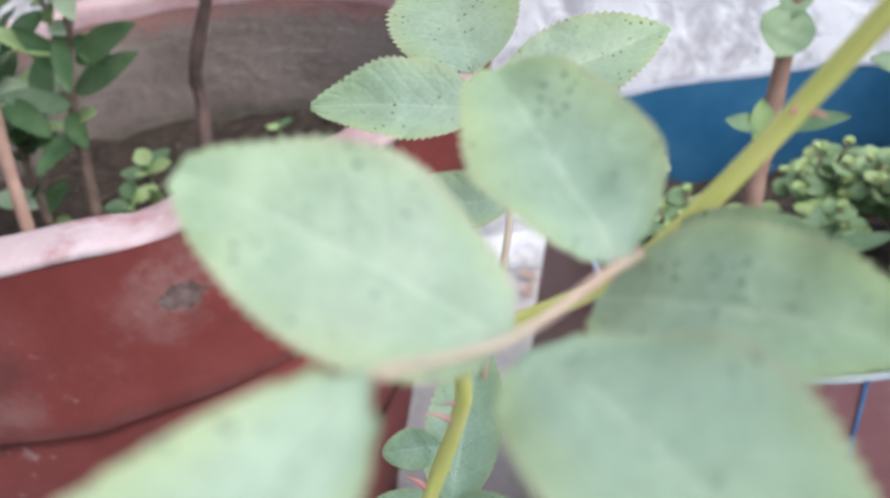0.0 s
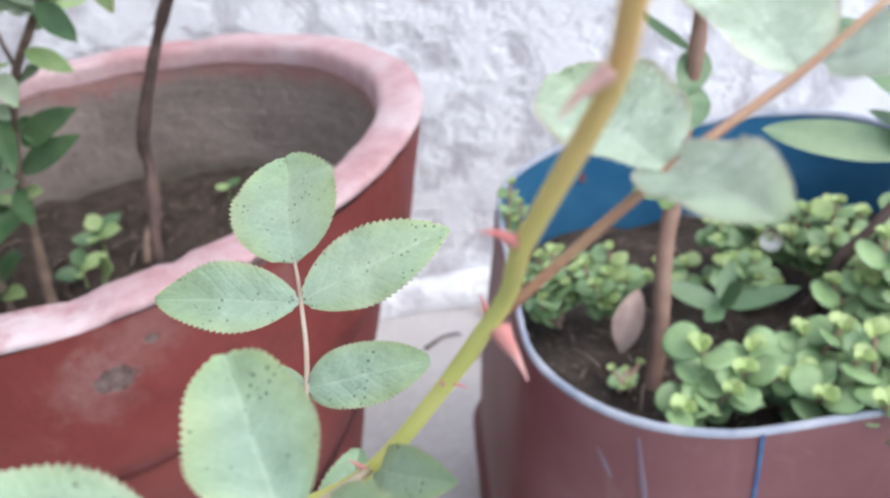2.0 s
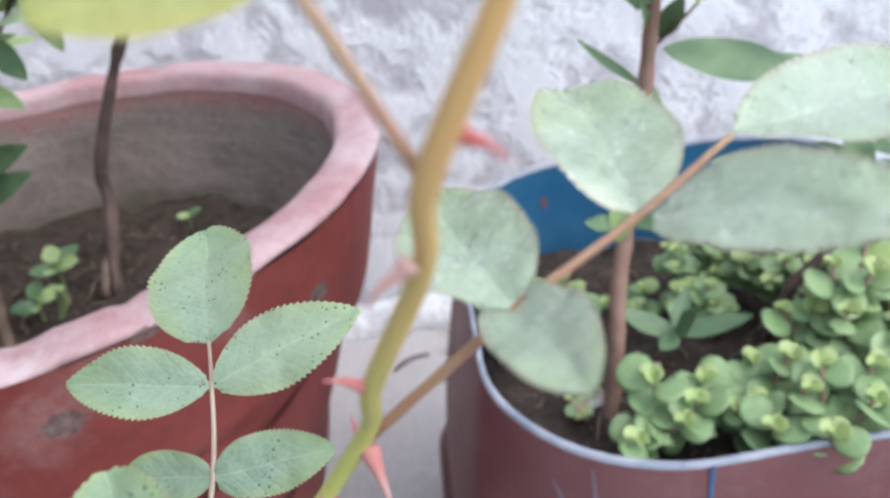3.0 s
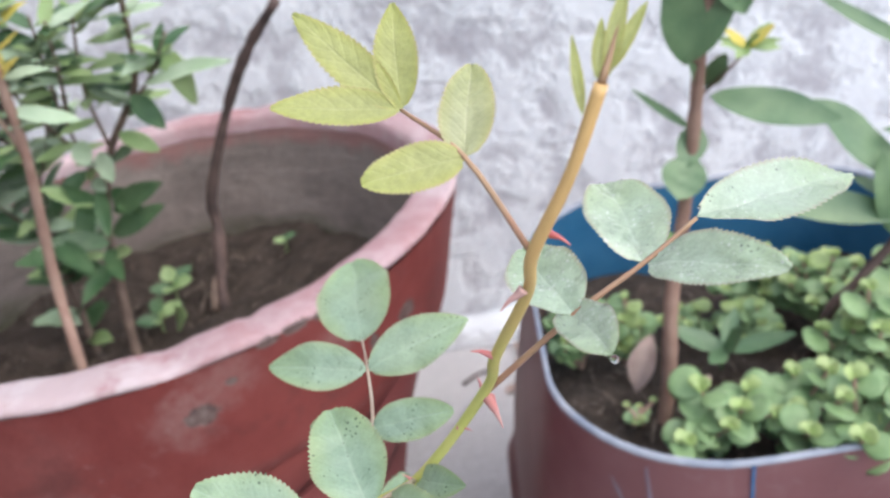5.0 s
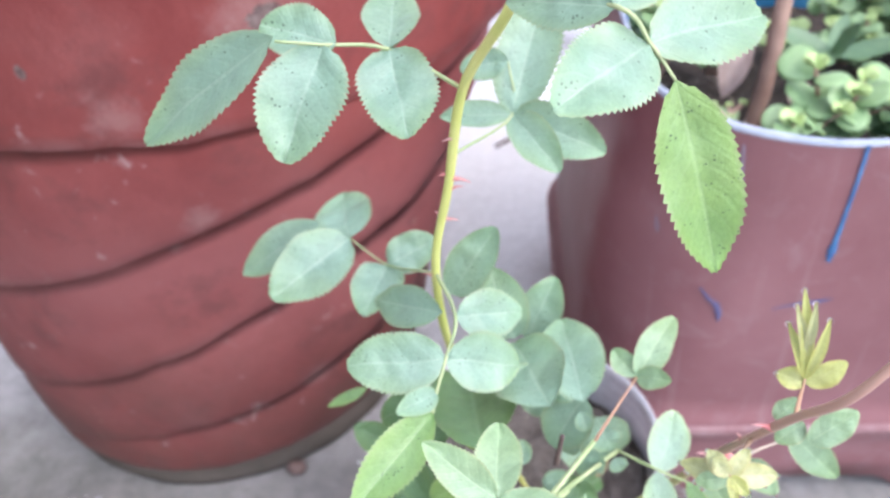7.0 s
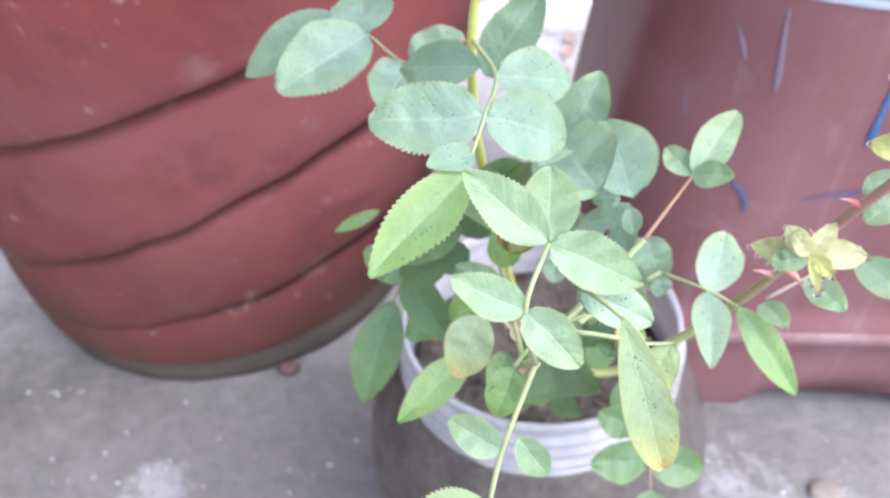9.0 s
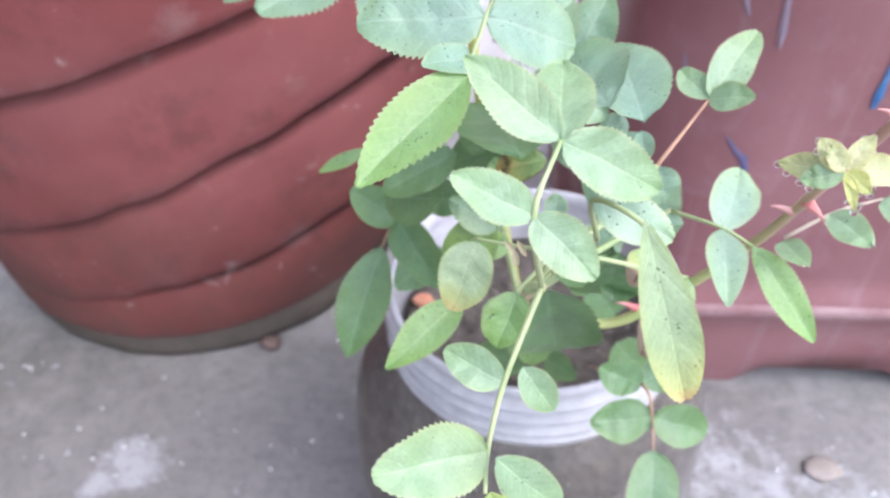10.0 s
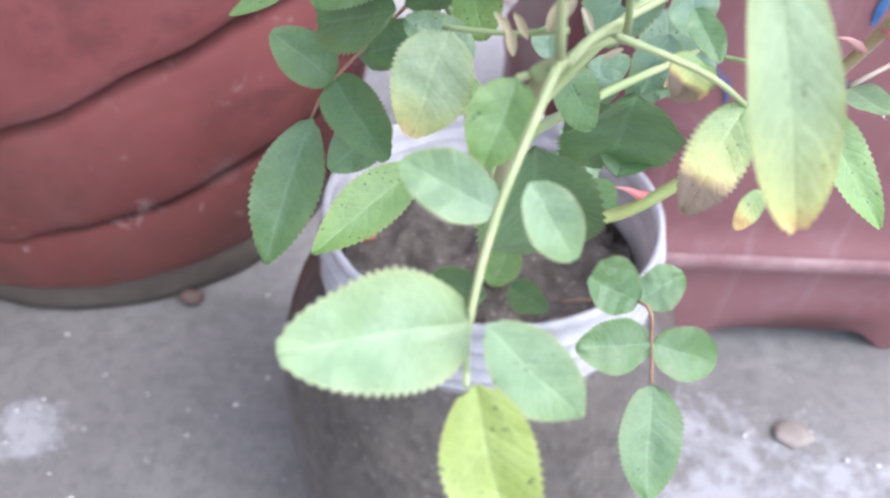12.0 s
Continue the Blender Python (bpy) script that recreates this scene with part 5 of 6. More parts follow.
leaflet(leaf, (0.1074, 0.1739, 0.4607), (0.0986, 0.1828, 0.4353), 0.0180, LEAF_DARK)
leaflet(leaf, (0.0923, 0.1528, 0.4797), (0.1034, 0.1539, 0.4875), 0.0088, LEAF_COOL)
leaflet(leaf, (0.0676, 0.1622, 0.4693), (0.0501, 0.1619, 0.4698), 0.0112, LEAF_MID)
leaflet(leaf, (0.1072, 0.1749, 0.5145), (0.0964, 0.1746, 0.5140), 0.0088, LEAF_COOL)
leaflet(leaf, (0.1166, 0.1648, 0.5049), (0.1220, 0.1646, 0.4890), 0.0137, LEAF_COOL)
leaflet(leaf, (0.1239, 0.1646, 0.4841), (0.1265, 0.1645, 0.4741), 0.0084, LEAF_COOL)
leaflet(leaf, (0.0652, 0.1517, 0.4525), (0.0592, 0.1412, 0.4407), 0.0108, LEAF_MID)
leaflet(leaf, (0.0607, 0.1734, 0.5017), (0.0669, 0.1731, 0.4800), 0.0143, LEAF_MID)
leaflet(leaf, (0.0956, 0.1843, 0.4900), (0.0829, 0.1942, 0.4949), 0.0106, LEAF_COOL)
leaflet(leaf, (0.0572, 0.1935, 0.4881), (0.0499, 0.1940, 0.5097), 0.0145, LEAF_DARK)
leaflet(leaf, (0.0562, 0.1935, 0.5558), (0.0765, 0.2018, 0.5841), 0.0195, LEAF_COOL)
leaflet(leaf, (0.0818, 0.1948, 0.5274), (0.0719, 0.2043, 0.5616), 0.0230, LEAF_COOL)
leaflet(leaf, (0.0873, 0.2050, 0.5168), (0.1008, 0.2153, 0.5451), 0.0200, LEAF_COOL)
part('twig', tube(bmesh.new(), [(0.0973, 0.1440, 0.5068), (0.0985, 0.1443, 0.5154), (0.0997, 0.1446, 0.5241)], 0.0012, 0.0010, 7, 4), BARK_DARK, rose, 'dark dry cut twig')

# thin stalks and dry flakes at the head of the pruned cane
part("leaf_stalk", tube(bmesh.new(), [(0.0861, 0.0972, 0.5239), (0.0976, 0.1009, 0.5180), (0.1083, 0.1042, 0.5117), (0.1209, 0.1163, 0.4986)], 0.0008, 0.0006, 7, 5), GREEN_STEM, rose)
part("leaf_stalk", tube(bmesh.new(), [(0.0778, 0.0990, 0.5236), (0.0683, 0.1065, 0.5185), (0.0554, 0.1122, 0.5161)], 0.0007, 0.0005, 7, 5), GREEN_STEM, rose)
part("leaf_stalk", tube(bmesh.new(), [(0.0782, 0.0964, 0.5185), (0.0833, 0.1053, 0.5184), (0.0898, 0.1136, 0.5179), (0.1008, 0.1220, 0.5202)], 0.0011, 0.0008, 7, 5), GREEN_STEM, rose)
for a, b, w in (((0.0685, 0.0975, 0.5186), (0.0672, 0.1000, 0.5234), 0.0038), ((0.0709, 0.0988, 0.5214), (0.0680, 0.1009, 0.5257), 0.0030), ((0.0743, 0.0990, 0.5226), (0.0759, 0.1012, 0.5281), 0.0042), ((0.0776, 0.0999, 0.5256), (0.0786, 0.1015, 0.5302), 0.0030), ((0.0823, 0.0980, 0.5235), (0.0799, 0.1003, 0.5276), 0.0026), ((0.0645, 0.1009, 0.5256), (0.0678, 0.0993, 0.5221), 0.0032), ((0.0841, 0.0957, 0.5198), (0.0878, 0.0958, 0.5222), 0.0022), ((0.0735, 0.0940, 0.5133), (0.0711, 0.0924, 0.5105), 0.0026)):
    part("stipule", blade(bmesh.new(), a, b, w * 0.55, (0, -0.7, 0.7), 0, 0.6, 0.3, 1.1, 8), PALE_STIPULE, rose, "dry straw-coloured stipule")

# thorns
thorn(stem, (0.1606, 0.1249, 0.8200), (0.1549, 0.1226, 0.8239))
thorn(stem, (0.1553, 0.1366, 0.8004), (0.1539, 0.1406, 0.8028))
thorn(stem, (0.1563, 0.1366, 0.7984), (0.1592, 0.1272, 0.7955))
thorn(stem, (0.1458, 0.1402, 0.7870), (0.1500, 0.1391, 0.7858))
thorn(stem, (0.1293, 0.1450, 0.7646), (0.1264, 0.1441, 0.7689))
thorn(stem, (0.1694, 0.1094, 0.8469), (0.1639, 0.1088, 0.8427))
thorn(stem, (0.1755, 0.1087, 0.8604), (0.1800, 0.1038, 0.8587))
thorn(stem, (0.0980, 0.1580, 0.7258), (0.0924, 0.1578, 0.7285))
thorn(stem, (0.0902, 0.1627, 0.7038), (0.0857, 0.1629, 0.7080))
thorn(stem, (0.0619, 0.1804, 0.6245), (0.0577, 0.1795, 0.6244))
thorn(stem, (0.0578, 0.1822, 0.6038), (0.0548, 0.1811, 0.6081))
thorn(stem, (0.0578, 0.1822, 0.6038), (0.0639, 0.1814, 0.6030))
thorn(stem, (0.0519, 0.1855, 0.5729), (0.0471, 0.1841, 0.5754))
thorn(stem, (0.0605, 0.1808, 0.6179), (0.0665, 0.1800, 0.6193))
thorn(stem, (0.0996, 0.1565, 0.7310), (0.0956, 0.1557, 0.7320))
thorn(stem, (0.0650, 0.1798, 0.6397), (0.0602, 0.1784, 0.6390))
thorn(stem, (0.0616, 0.1805, 0.6231), (0.0583, 0.1813, 0.6248))
thorn(stem, (0.0616, 0.1805, 0.6231), (0.0691, 0.1797, 0.6209))
thorn(stem, (0.0522, 0.1853, 0.5735), (0.0486, 0.1853, 0.5743))
thorn(side, (0.1654, 0.1611, 0.4892), (0.1566, 0.1598, 0.4926))
thorn(side, (0.1667, 0.1562, 0.4982), (0.1753, 0.1553, 0.4880))
thorn(side, (0.1705, 0.1255, 0.5511), (0.1627, 0.1242, 0.5545))
thorn(side, (0.1684, 0.1428, 0.5212), (0.1647, 0.1419, 0.5283))
thorn(side, (0.1210, 0.1701, 0.4293), (0.1103, 0.1688, 0.4338))

dew([(0.1395, 0.1201, 0.5396), (0.1440, 0.1183, 0.5425), (0.1412, 0.1168, 0.5391), (0.1475, 0.1176, 0.5491), (0.1510, 0.1160, 0.5489), (0.1468, 0.1151, 0.5477), (0.1700, 0.1117, 0.5433), (0.1655, 0.1091, 0.5419), (0.1675, 0.1128, 0.5457), (0.1434, 0.1120, 0.5396), (0.1459, 0.1125, 0.5425), (0.1454, 0.1099, 0.5392), (0.1595, 0.1057, 0.5405), (0.1568, 0.1059, 0.5410), (0.1597, 0.1067, 0.5421), (0.1554, 0.1022, 0.5373), (0.1540, 0.1040, 0.5393), (0.1562, 0.1031, 0.5387), (0.1606, 0.1164, 0.5511), (0.1601, 0.1136, 0.5486), (0.1581, 0.1158, 0.5511), (0.1486, 0.1139, 0.5499), (0.1514, 0.1132, 0.5493), (0.1481, 0.1121, 0.5486), (0.1673, 0.1411, 0.4821), (0.1846, 0.1393, 0.4933), (0.1780, 0.1441, 0.5982), (0.1743, 0.1417, 0.5855), (0.1867, 0.1397, 0.5884), (0.1753, 0.1408, 0.5944), (0.1810, 0.1401, 0.5957), (0.1728, 0.1380, 0.5651), (0.1879, 0.1141, 0.8227)])


# ---- plants in the red pot ----
def leafy(parent, name, base, way, length, width, material, face=(0, -0.5, 0.85), fold=0.2, droop=0.12):
    base, way = Vector(base), Vector(way).normalized()
    part(name, blade(bmesh.new(), base, base + way * length, width, face, 0, fold, droop, 0.8), material, parent)


rng = random.Random(7)


def shrub(label, path, r0, r1, bark, leaves, spread, length, width, mats, start=0.35, twigs=()):
    """A woody shoot with leaves along its upper part."""
    t = thing("shrub", label, "shrub", at=path[0])
    part("stem", tube(bmesh.new(), path, r0, r1, 10, 8, 0.25), bark, t)
    ways = [path]
    for tw in twigs:
        part("twig", tube(bmesh.new(), tw, r1 * 0.9, r1 * 0.5, 7, 5), bark, t)
        ways.append(tw)
    for w in ways:
        pts = smooth_path(w, 8)
        first = int(len(pts) * (start if w is path else 0.15))
        usable = pts[first:]
        for i in range(leaves if w is path else max(4, leaves // 2)):
            c = usable[int(rng.random() ** 0.75 * (len(usable) - 1))]
            a = rng.uniform(0, 2 * math.pi)
            way = Vector((math.cos(a) * spread, math.sin(a) * spread * 0.8 - 0.15, rng.uniform(-0.15, 0.75)))
            k = rng.uniform(0.7, 1.25)
            leafy(t, "leaf", c, way, length * k, width * k, rng.choice(mats), (rng.uniform(-0.3, 0.3), -0.45, 0.85))
    return t


def leaf_at(parent, base, tip, width, material, face=(0, -0.6, 0.8), droop=0.08):
    part("leaf", blade(bmesh.new(), base, tip, width, face, 0, 0.18, droop, 0.85, 12), material, parent)


cutting = shrub("thin pink-barked cutting in the red pot", [(-0.2202, 0.5449, 0.4650), (-0.2210, 0.5622, 0.5652), (-0.2229, 0.5829, 0.6442), (-0.1890, 0.5592, 0.7554), (-0.1734, 0.5414, 0.8210), (-0.1540, 0.5266, 0.8876)], 0.0060, 0.0028, BARK_PINK, 14, 1.0, 0.034, 0.010, [POT_LEAF_LIGHT, PALE_LEAF, YELLOW_LEAF], 0.78, ([(-0.1896, 0.5592, 0.7439), (-0.1959, 0.5608, 0.7803), (-0.1995, 0.5371, 0.8221)],))
leaf_at(cutting, (-0.1828, 0.5507, 0.7954), (-0.1375, 0.5619, 0.7769), 0.015, PALE_LEAF)
leaf_at(cutting, (-0.1932, 0.5649, 0.7612), (-0.2020, 0.5303, 0.7587), 0.012, POT_LEAF)
leaf_at(cutting, (-0.1734, 0.5414, 0.8210), (-0.1487, 0.5310, 0.8363), 0.010, YELLOW_LEAF)
forked = shrub("leafy green shrub with a forked grey stem", [(-0.2339, 0.6714, 0.4600), (-0.2393, 0.6926, 0.5007), (-0.2382, 0.7111, 0.5662), (-0.2227, 0.7066, 0.6385), (-0.1980, 0.7097, 0.7001), (-0.1635, 0.6971, 0.7414), (-0.1357, 0.6818, 0.7779), (-0.1124, 0.6512, 0.8531)], 0.0062, 0.0022, BARK, 36, 1.0, 0.034, 0.012, [POT_LEAF, POT_LEAF_LIGHT, POT_LEAF_LIGHT, PALE_LEAF], 0.66, ([(-0.2227, 0.7060, 0.6329), (-0.2249, 0.7112, 0.6928), (-0.2209, 0.6947, 0.7602), (-0.1919, 0.6494, 0.8449)], [(-0.1635, 0.6971, 0.7414), (-0.1157, 0.6597, 0.7770), (-0.0833, 0.6423, 0.8160)], [(-0.2249, 0.7121, 0.7007), (-0.2484, 0.6873, 0.7672), (-0.2366, 0.6405, 0.8361)], [(-0.1956, 0.7101, 0.7057), (-0.1844, 0.6803, 0.7727), (-0.1538, 0.6434, 0.8431)], [(-0.2156, 0.6941, 0.7485), (-0.1865, 0.6518, 0.7964), (-0.1659, 0.6195, 0.8435)]))
leaf_at(forked, (-0.2067, 0.6945, 0.6486), (-0.1390, 0.6622, 0.6811), 0.024, POT_LEAF, (0.3, -0.8, 0.5))
leaf_at(forked, (-0.2166, 0.6928, 0.6240), (-0.1429, 0.6605, 0.6598), 0.022, POT_LEAF, (0.3, -0.8, 0.5))
leaf_at(forked, (-0.2337, 0.7040, 0.6050), (-0.2066, 0.6591, 0.5888), 0.018, POT_LEAF)
leaf_at(forked, (-0.2241, 0.6974, 0.6555), (-0.2612, 0.6769, 0.6891), 0.017, POT_LEAF_LIGHT)
leaf_at(forked, (-0.1157, 0.6431, 0.7772), (-0.0301, 0.6223, 0.7894), 0.017, PALE_LEAF)
leaf_at(forked, (-0.1421, 0.6725, 0.7619), (-0.1151, 0.6549, 0.7320), 0.020, POT_LEAF)
leaf_at(forked, (-0.2111, 0.6825, 0.7259), (-0.1983, 0.6645, 0.7062), 0.020, PALE_LEAF)
leaf_at(forked, (-0.2030, 0.6993, 0.7060), (-0.1814, 0.6613, 0.6887), 0.018, PALE_LEAF)
leaf_at(forked, (-0.0881, 0.6418, 0.8053), (-0.0797, 0.6488, 0.7498), 0.020, POT_LEAF_LIGHT)
for a, b, w, m in (
    ((-0.2215, 0.7064, 0.6385), (-0.2403, 0.6809, 0.6862), 0.019, POT_LEAF), ((-0.2079, 0.7069, 0.6663), (-0.1697, 0.6719, 0.6443), 0.020, POT_LEAF), ((-0.2288, 0.7040, 0.6106), (-0.2748, 0.6849, 0.6323), 0.021, POT_LEAF),
    ((-0.1981, 0.7091, 0.6944), (-0.1526, 0.6609, 0.7155), 0.017, POT_LEAF), ((-0.2226, 0.7049, 0.6893), (-0.2609, 0.6856, 0.6638), 0.018, POT_LEAF), ((-0.2336, 0.7020, 0.5884), (-0.2535, 0.6560, 0.5728), 0.019, POT_LEAF),
    ((-0.2287, 0.7027, 0.5995), (-0.1943, 0.6716, 0.6131), 0.016, POT_LEAF_LIGHT), ((-0.2177, 0.7027, 0.6722), (-0.2068, 0.6641, 0.6332), 0.017, POT_LEAF), ((-0.1756, 0.6962, 0.7227), (-0.1374, 0.6817, 0.7045), 0.017, POT_LEAF_LIGHT),
):
    leaf_at(forked, a, b, w, m, (0.1, -0.75, 0.65))
low = shrub("low dark leafy shrub by the pot's far side", [(-0.2976, 0.7181, 0.4600), (-0.3149, 0.7505, 0.5382), (-0.3145, 0.7633, 0.6441), (-0.2875, 0.7183, 0.7521), (-0.2514, 0.6604, 0.8477)], 0.0045, 0.002, BARK, 72, 1.0, 0.044, 0.017, [POT_LEAF, POT_LEAF, POT_LEAF, POT_LEAF_LIGHT, PALE_LEAF], 0.1, ([(-0.3125, 0.7512, 0.5493), (-0.2828, 0.7300, 0.5883), (-0.2524, 0.7068, 0.6106)], [(-0.3201, 0.7692, 0.5875), (-0.3467, 0.7269, 0.6729), (-0.3308, 0.6590, 0.7654)], [(-0.3107, 0.7593, 0.6563), (-0.2558, 0.7332, 0.7385), (-0.2133, 0.6788, 0.8247)], [(-0.3069, 0.7514, 0.7021), (-0.2867, 0.6595, 0.7848), (-0.2724, 0.6040, 0.8613)]))
for a, b in (((-0.2720, 0.6893, 0.6255), (-0.2289, 0.6575, 0.6020)), ((-0.2649, 0.6969, 0.6106), (-0.3122, 0.6695, 0.6189)), ((-0.2850, 0.6936, 0.6494), (-0.2529, 0.6645, 0.6831))):
    leaf_at(low, a, b, 0.021, POT_LEAF)
stick = thing("dry_stick", "dark leafless stick standing in the red pot", "stick", at=(-0.1724, 0.7903, 0.4500))
part("stem", tube(bmesh.new(), [(-0.1691, 0.7952, 0.4500), (-0.1724, 0.7937, 0.4750), (-0.1699, 0.8422, 0.5453), (-0.1662, 0.8479, 0.5885), (-0.1221, 0.8440, 0.6782), (-0.0747, 0.8243, 0.7472), (-0.0242, 0.7979, 0.7986)], 0.0075, 0.0055, 10, 8, 0.35), BARK_DARK, stick)
part("stub", tube(bmesh.new(), [(-0.1677, 0.8259, 0.5080), (-0.1808, 0.8081, 0.4930), (-0.1824, 0.7835, 0.4700)], 0.004, 0.006, 8, 5, 0.3), BARK, stick)
for x, y, z, n, size in ((-0.228, 0.800, 0.482, 5, 0.030), (-0.226, 0.735, 0.480, 4, 0.028), (-0.115, 0.90, 0.480, 4, 0.016)):
    t = thing("seedling", "small bright green weed seedling in the pot soil", "seedling", "weeds in the pot", (x, y, z))
    part("stem", tube(bmesh.new(), [(x, y, z - 0.01), (x + 0.002, y, z + size * 0.6), (x + 0.004, y - 0.002, z + size)], 0.0012, 0.0008, 6, 4), POT_LEAF_LIGHT, t)
    for i in range(n):
        a = 2 * math.pi * i / n + x * 40
        leafy(t, "leaf", (x + 0.003, y, z + size * (0.55 + 0.45 * i / n)), (math.cos(a), math.sin(a), 0.25), size, size * 0.62, POT_LEAF_LIGHT if i % 3 else POT_LEAF)


leaf_at(t, (-0.2095, 0.7420, 0.4900), (-0.1885, 0.7237, 0.5063), 0.030, POT_LEAF_LIGHT, (0, -0.8, 0.6))


def straws(parent, count, cx, cy, rx, ry, z, longest):
    """Loose bits of straw, root and dry leaf strewn on the soil."""
    bm = bmesh.new()
    for _ in range(count):
        a, r = rng.uniform(0, 2 * math.pi), math.sqrt(rng.random())
        p = Vector((cx + rx * r * math.cos(a), cy + ry * r * math.sin(a), z + rng.uniform(0.004, 0.014)))
        w, n = rng.uniform(0, math.pi), rng.uniform(0.25, 1.0) * longest
        d = Vector((math.cos(w), math.sin(w), rng.uniform(-0.2, 0.25))) * n
        tube(bm, [p - d / 2, p + Vector((0, 0, 0.15 * n)), p + d / 2], 0.0009, 0.0005, 5, 3)
    tagged(part("litter", bm, STRAW, parent, "strewn dry straw and root bits"), kind="stuff")


straws(red_pot, 220, pcx, pcy, 0.235, 0.235, 0.466, 0.032)
straws(drum, 60, 0.36, 0.66, 0.16, 0.18, 0.402, 0.03)
bm = bmesh.new()
tube(bm, [(-0.2333, 1.0527, 0.5993), (-0.2346, 1.0468, 0.5800), (-0.2411, 1.0499, 0.5537)], 0.0045, 0.0035, 8, 6, 0.3)
part("paint_drip", bm, POT_RED, red_pot, "run of red paint on the inside")


# ---- plants in the drum ----
tall = thing("shrub", "tall brown-stemmed shrub with long drooping leaves in the drum", "shrub", at=(0.285, 0.575, 0.39))
part("stem", tube(bmesh.new(), [(0.284, 0.575, 0.39), (0.2943, 0.5833, 0.4410), (0.3017, 0.5935, 0.5127), (0.3128, 0.6049, 0.5607), (0.3319, 0.6224, 0.6495), (0.3388, 0.6074, 0.7500), (0.3463, 0.5945, 0.8061), (0.3536, 0.6162, 0.8845)], 0.0075, 0.0045, 10, 8, 0.2), BARK_RUST, tall)


def big_leaf(base, tip, width, face=(0, -0.85, 0.5), droop=0.1, material=None, fold=0.12):
    part("leaf", blade(bmesh.new(), base, tip, width, face, 0, fold, droop, 0.9, 14), material or SHRUB_LEAF, tall)


big_leaf((0.3448, 0.6346, 0.6915), (0.3246, 0.5976, 0.7363), 0.010)
big_leaf((0.3431, 0.5942, 0.8210), (0.3238, 0.6038, 0.7295), 0.055, droop=0.02)
big_leaf((0.3409, 0.5939, 0.8359), (0.2660, 0.5881, 0.7928), 0.038)
big_leaf((0.3472, 0.5939, 0.8258), (0.3678, 0.5943, 0.7641), 0.036)
big_leaf((0.3295, 0.6188, 0.6447), (0.3115, 0.5934, 0.6184), 0.038, droop=0.02)
big_leaf((0.3518, 0.6373, 0.6892), (0.4465, 0.5995, 0.6658), 0.034, (0, -0.7, 0.72), -0.12)
big_leaf((0.4311, 0.6213, 0.6777), (0.5099, 0.5857, 0.5971), 0.036, (0.4, -0.8, 0.5), -0.10)
big_leaf((0.3775, 0.6035, 0.6072), (0.5007, 0.5801, 0.5783), 0.030, (0, -0.75, 0.65), -0.1)
big_leaf((0.4765, 0.5929, 0.6347), (0.4837, 0.5803, 0.5638), 0.024)
big_leaf((0.3381, 0.6343, 0.6616), (0.2870, 0.6359, 0.7062), 0.008, droop=-0.2)
big_leaf((0.3405, 0.6348, 0.6665), (0.3209, 0.6114, 0.6371), 0.026)
big_leaf((0.3483, 0.6382, 0.6964), (0.3552, 0.6017, 0.7348), 0.018)
big_leaf((0.4215, 0.6027, 0.7692), (0.5043, 0.5868, 0.7087), 0.012)
big_leaf((0.3121, 0.6021, 0.5646), (0.2761, 0.5888, 0.5798), 0.014)
big_leaf((0.3150, 0.6018, 0.5646), (0.3609, 0.5824, 0.5741), 0.014)
part("twig", tube(bmesh.new(), [(0.3458, 0.6377, 0.6915), (0.3563, 0.6139, 0.7133), (0.3702, 0.6138, 0.7254)], 0.0016, 0.001, 6, 5), BARK, tall)
for i in range(9):
    a = i * 2.4
    leafy(tall, "leaf", (0.3739, 0.6083, 0.7338), (math.cos(a), 0.5 * math.sin(a) - 0.2, 0.8 - 0.12 * i), 0.026, 0.010, YELLOW_LEAF if i < 2 else POT_LEAF_LIGHT)
big_leaf((0.3053, 0.5967, 0.5537), (0.3038, 0.5971, 0.5892), 0.018, material=POT_LEAF_LIGHT)
dark = thing("shrub", "dark slanting twig standing in the drum", "shrub", at=(0.44, 0.62, 0.40))
part("stem", tube(bmesh.new(), [(0.430, 0.62, 0.395), (0.4423, 0.5971, 0.4805), (0.4621, 0.5947, 0.5090), (0.5026, 0.5995, 0.5538), (0.5427, 0.6036, 0.6224)], 0.0055, 0.004, 8, 8, 0.3), BARK_DARK, dark)
for i in range(10):
    a = i * 2.2
    leafy(dark, "leaf", (0.50 + 0.004 * i, 0.60, 0.57 + 0.009 * i), (math.cos(a), math.sin(a) - 0.2, 0.3), 0.05, 0.016, SHRUB_LEAF)


def jade_leaf(bm, c, way, up, size):
    """A plump rounded succulent leaf, slightly cupped."""
    way, up = way.normalized(), up.normalized()
    up = (up - way * up.dot(way)).normalized()
    side = way.cross(up)
    rows = ((0.0, 0.12), (0.12, 0.50), (0.32, 0.86), (0.55, 1.0), (0.78, 0.88), (0.93, 0.56), (1.0, 0.14))
    ring = []
    for u, w in rows:
        p = c + way * (size * u) + up * (size * 0.12 * u * u)
        th = 0.085 * size * w
        ring.append([bm.verts.new(p + side * (s * size * 0.52 * w) + up * (h + 0.06 * size * s * s * w)) for s, h in ((-1, 0), (-0.75, th * 0.6), (-0.3, th), (0.3, th), (0.75, th * 0.6), (1, 0), (0, -th * 0.7))])
    for a, b in zip(ring, ring[1:]):
        for k in range(7):
            bm.faces.new((a[k], a[(k + 1) % 7], b[(k + 1) % 7], b[k]))
    bm.faces.new(ring[0][::-1])
    bm.faces.new(ring[-1])


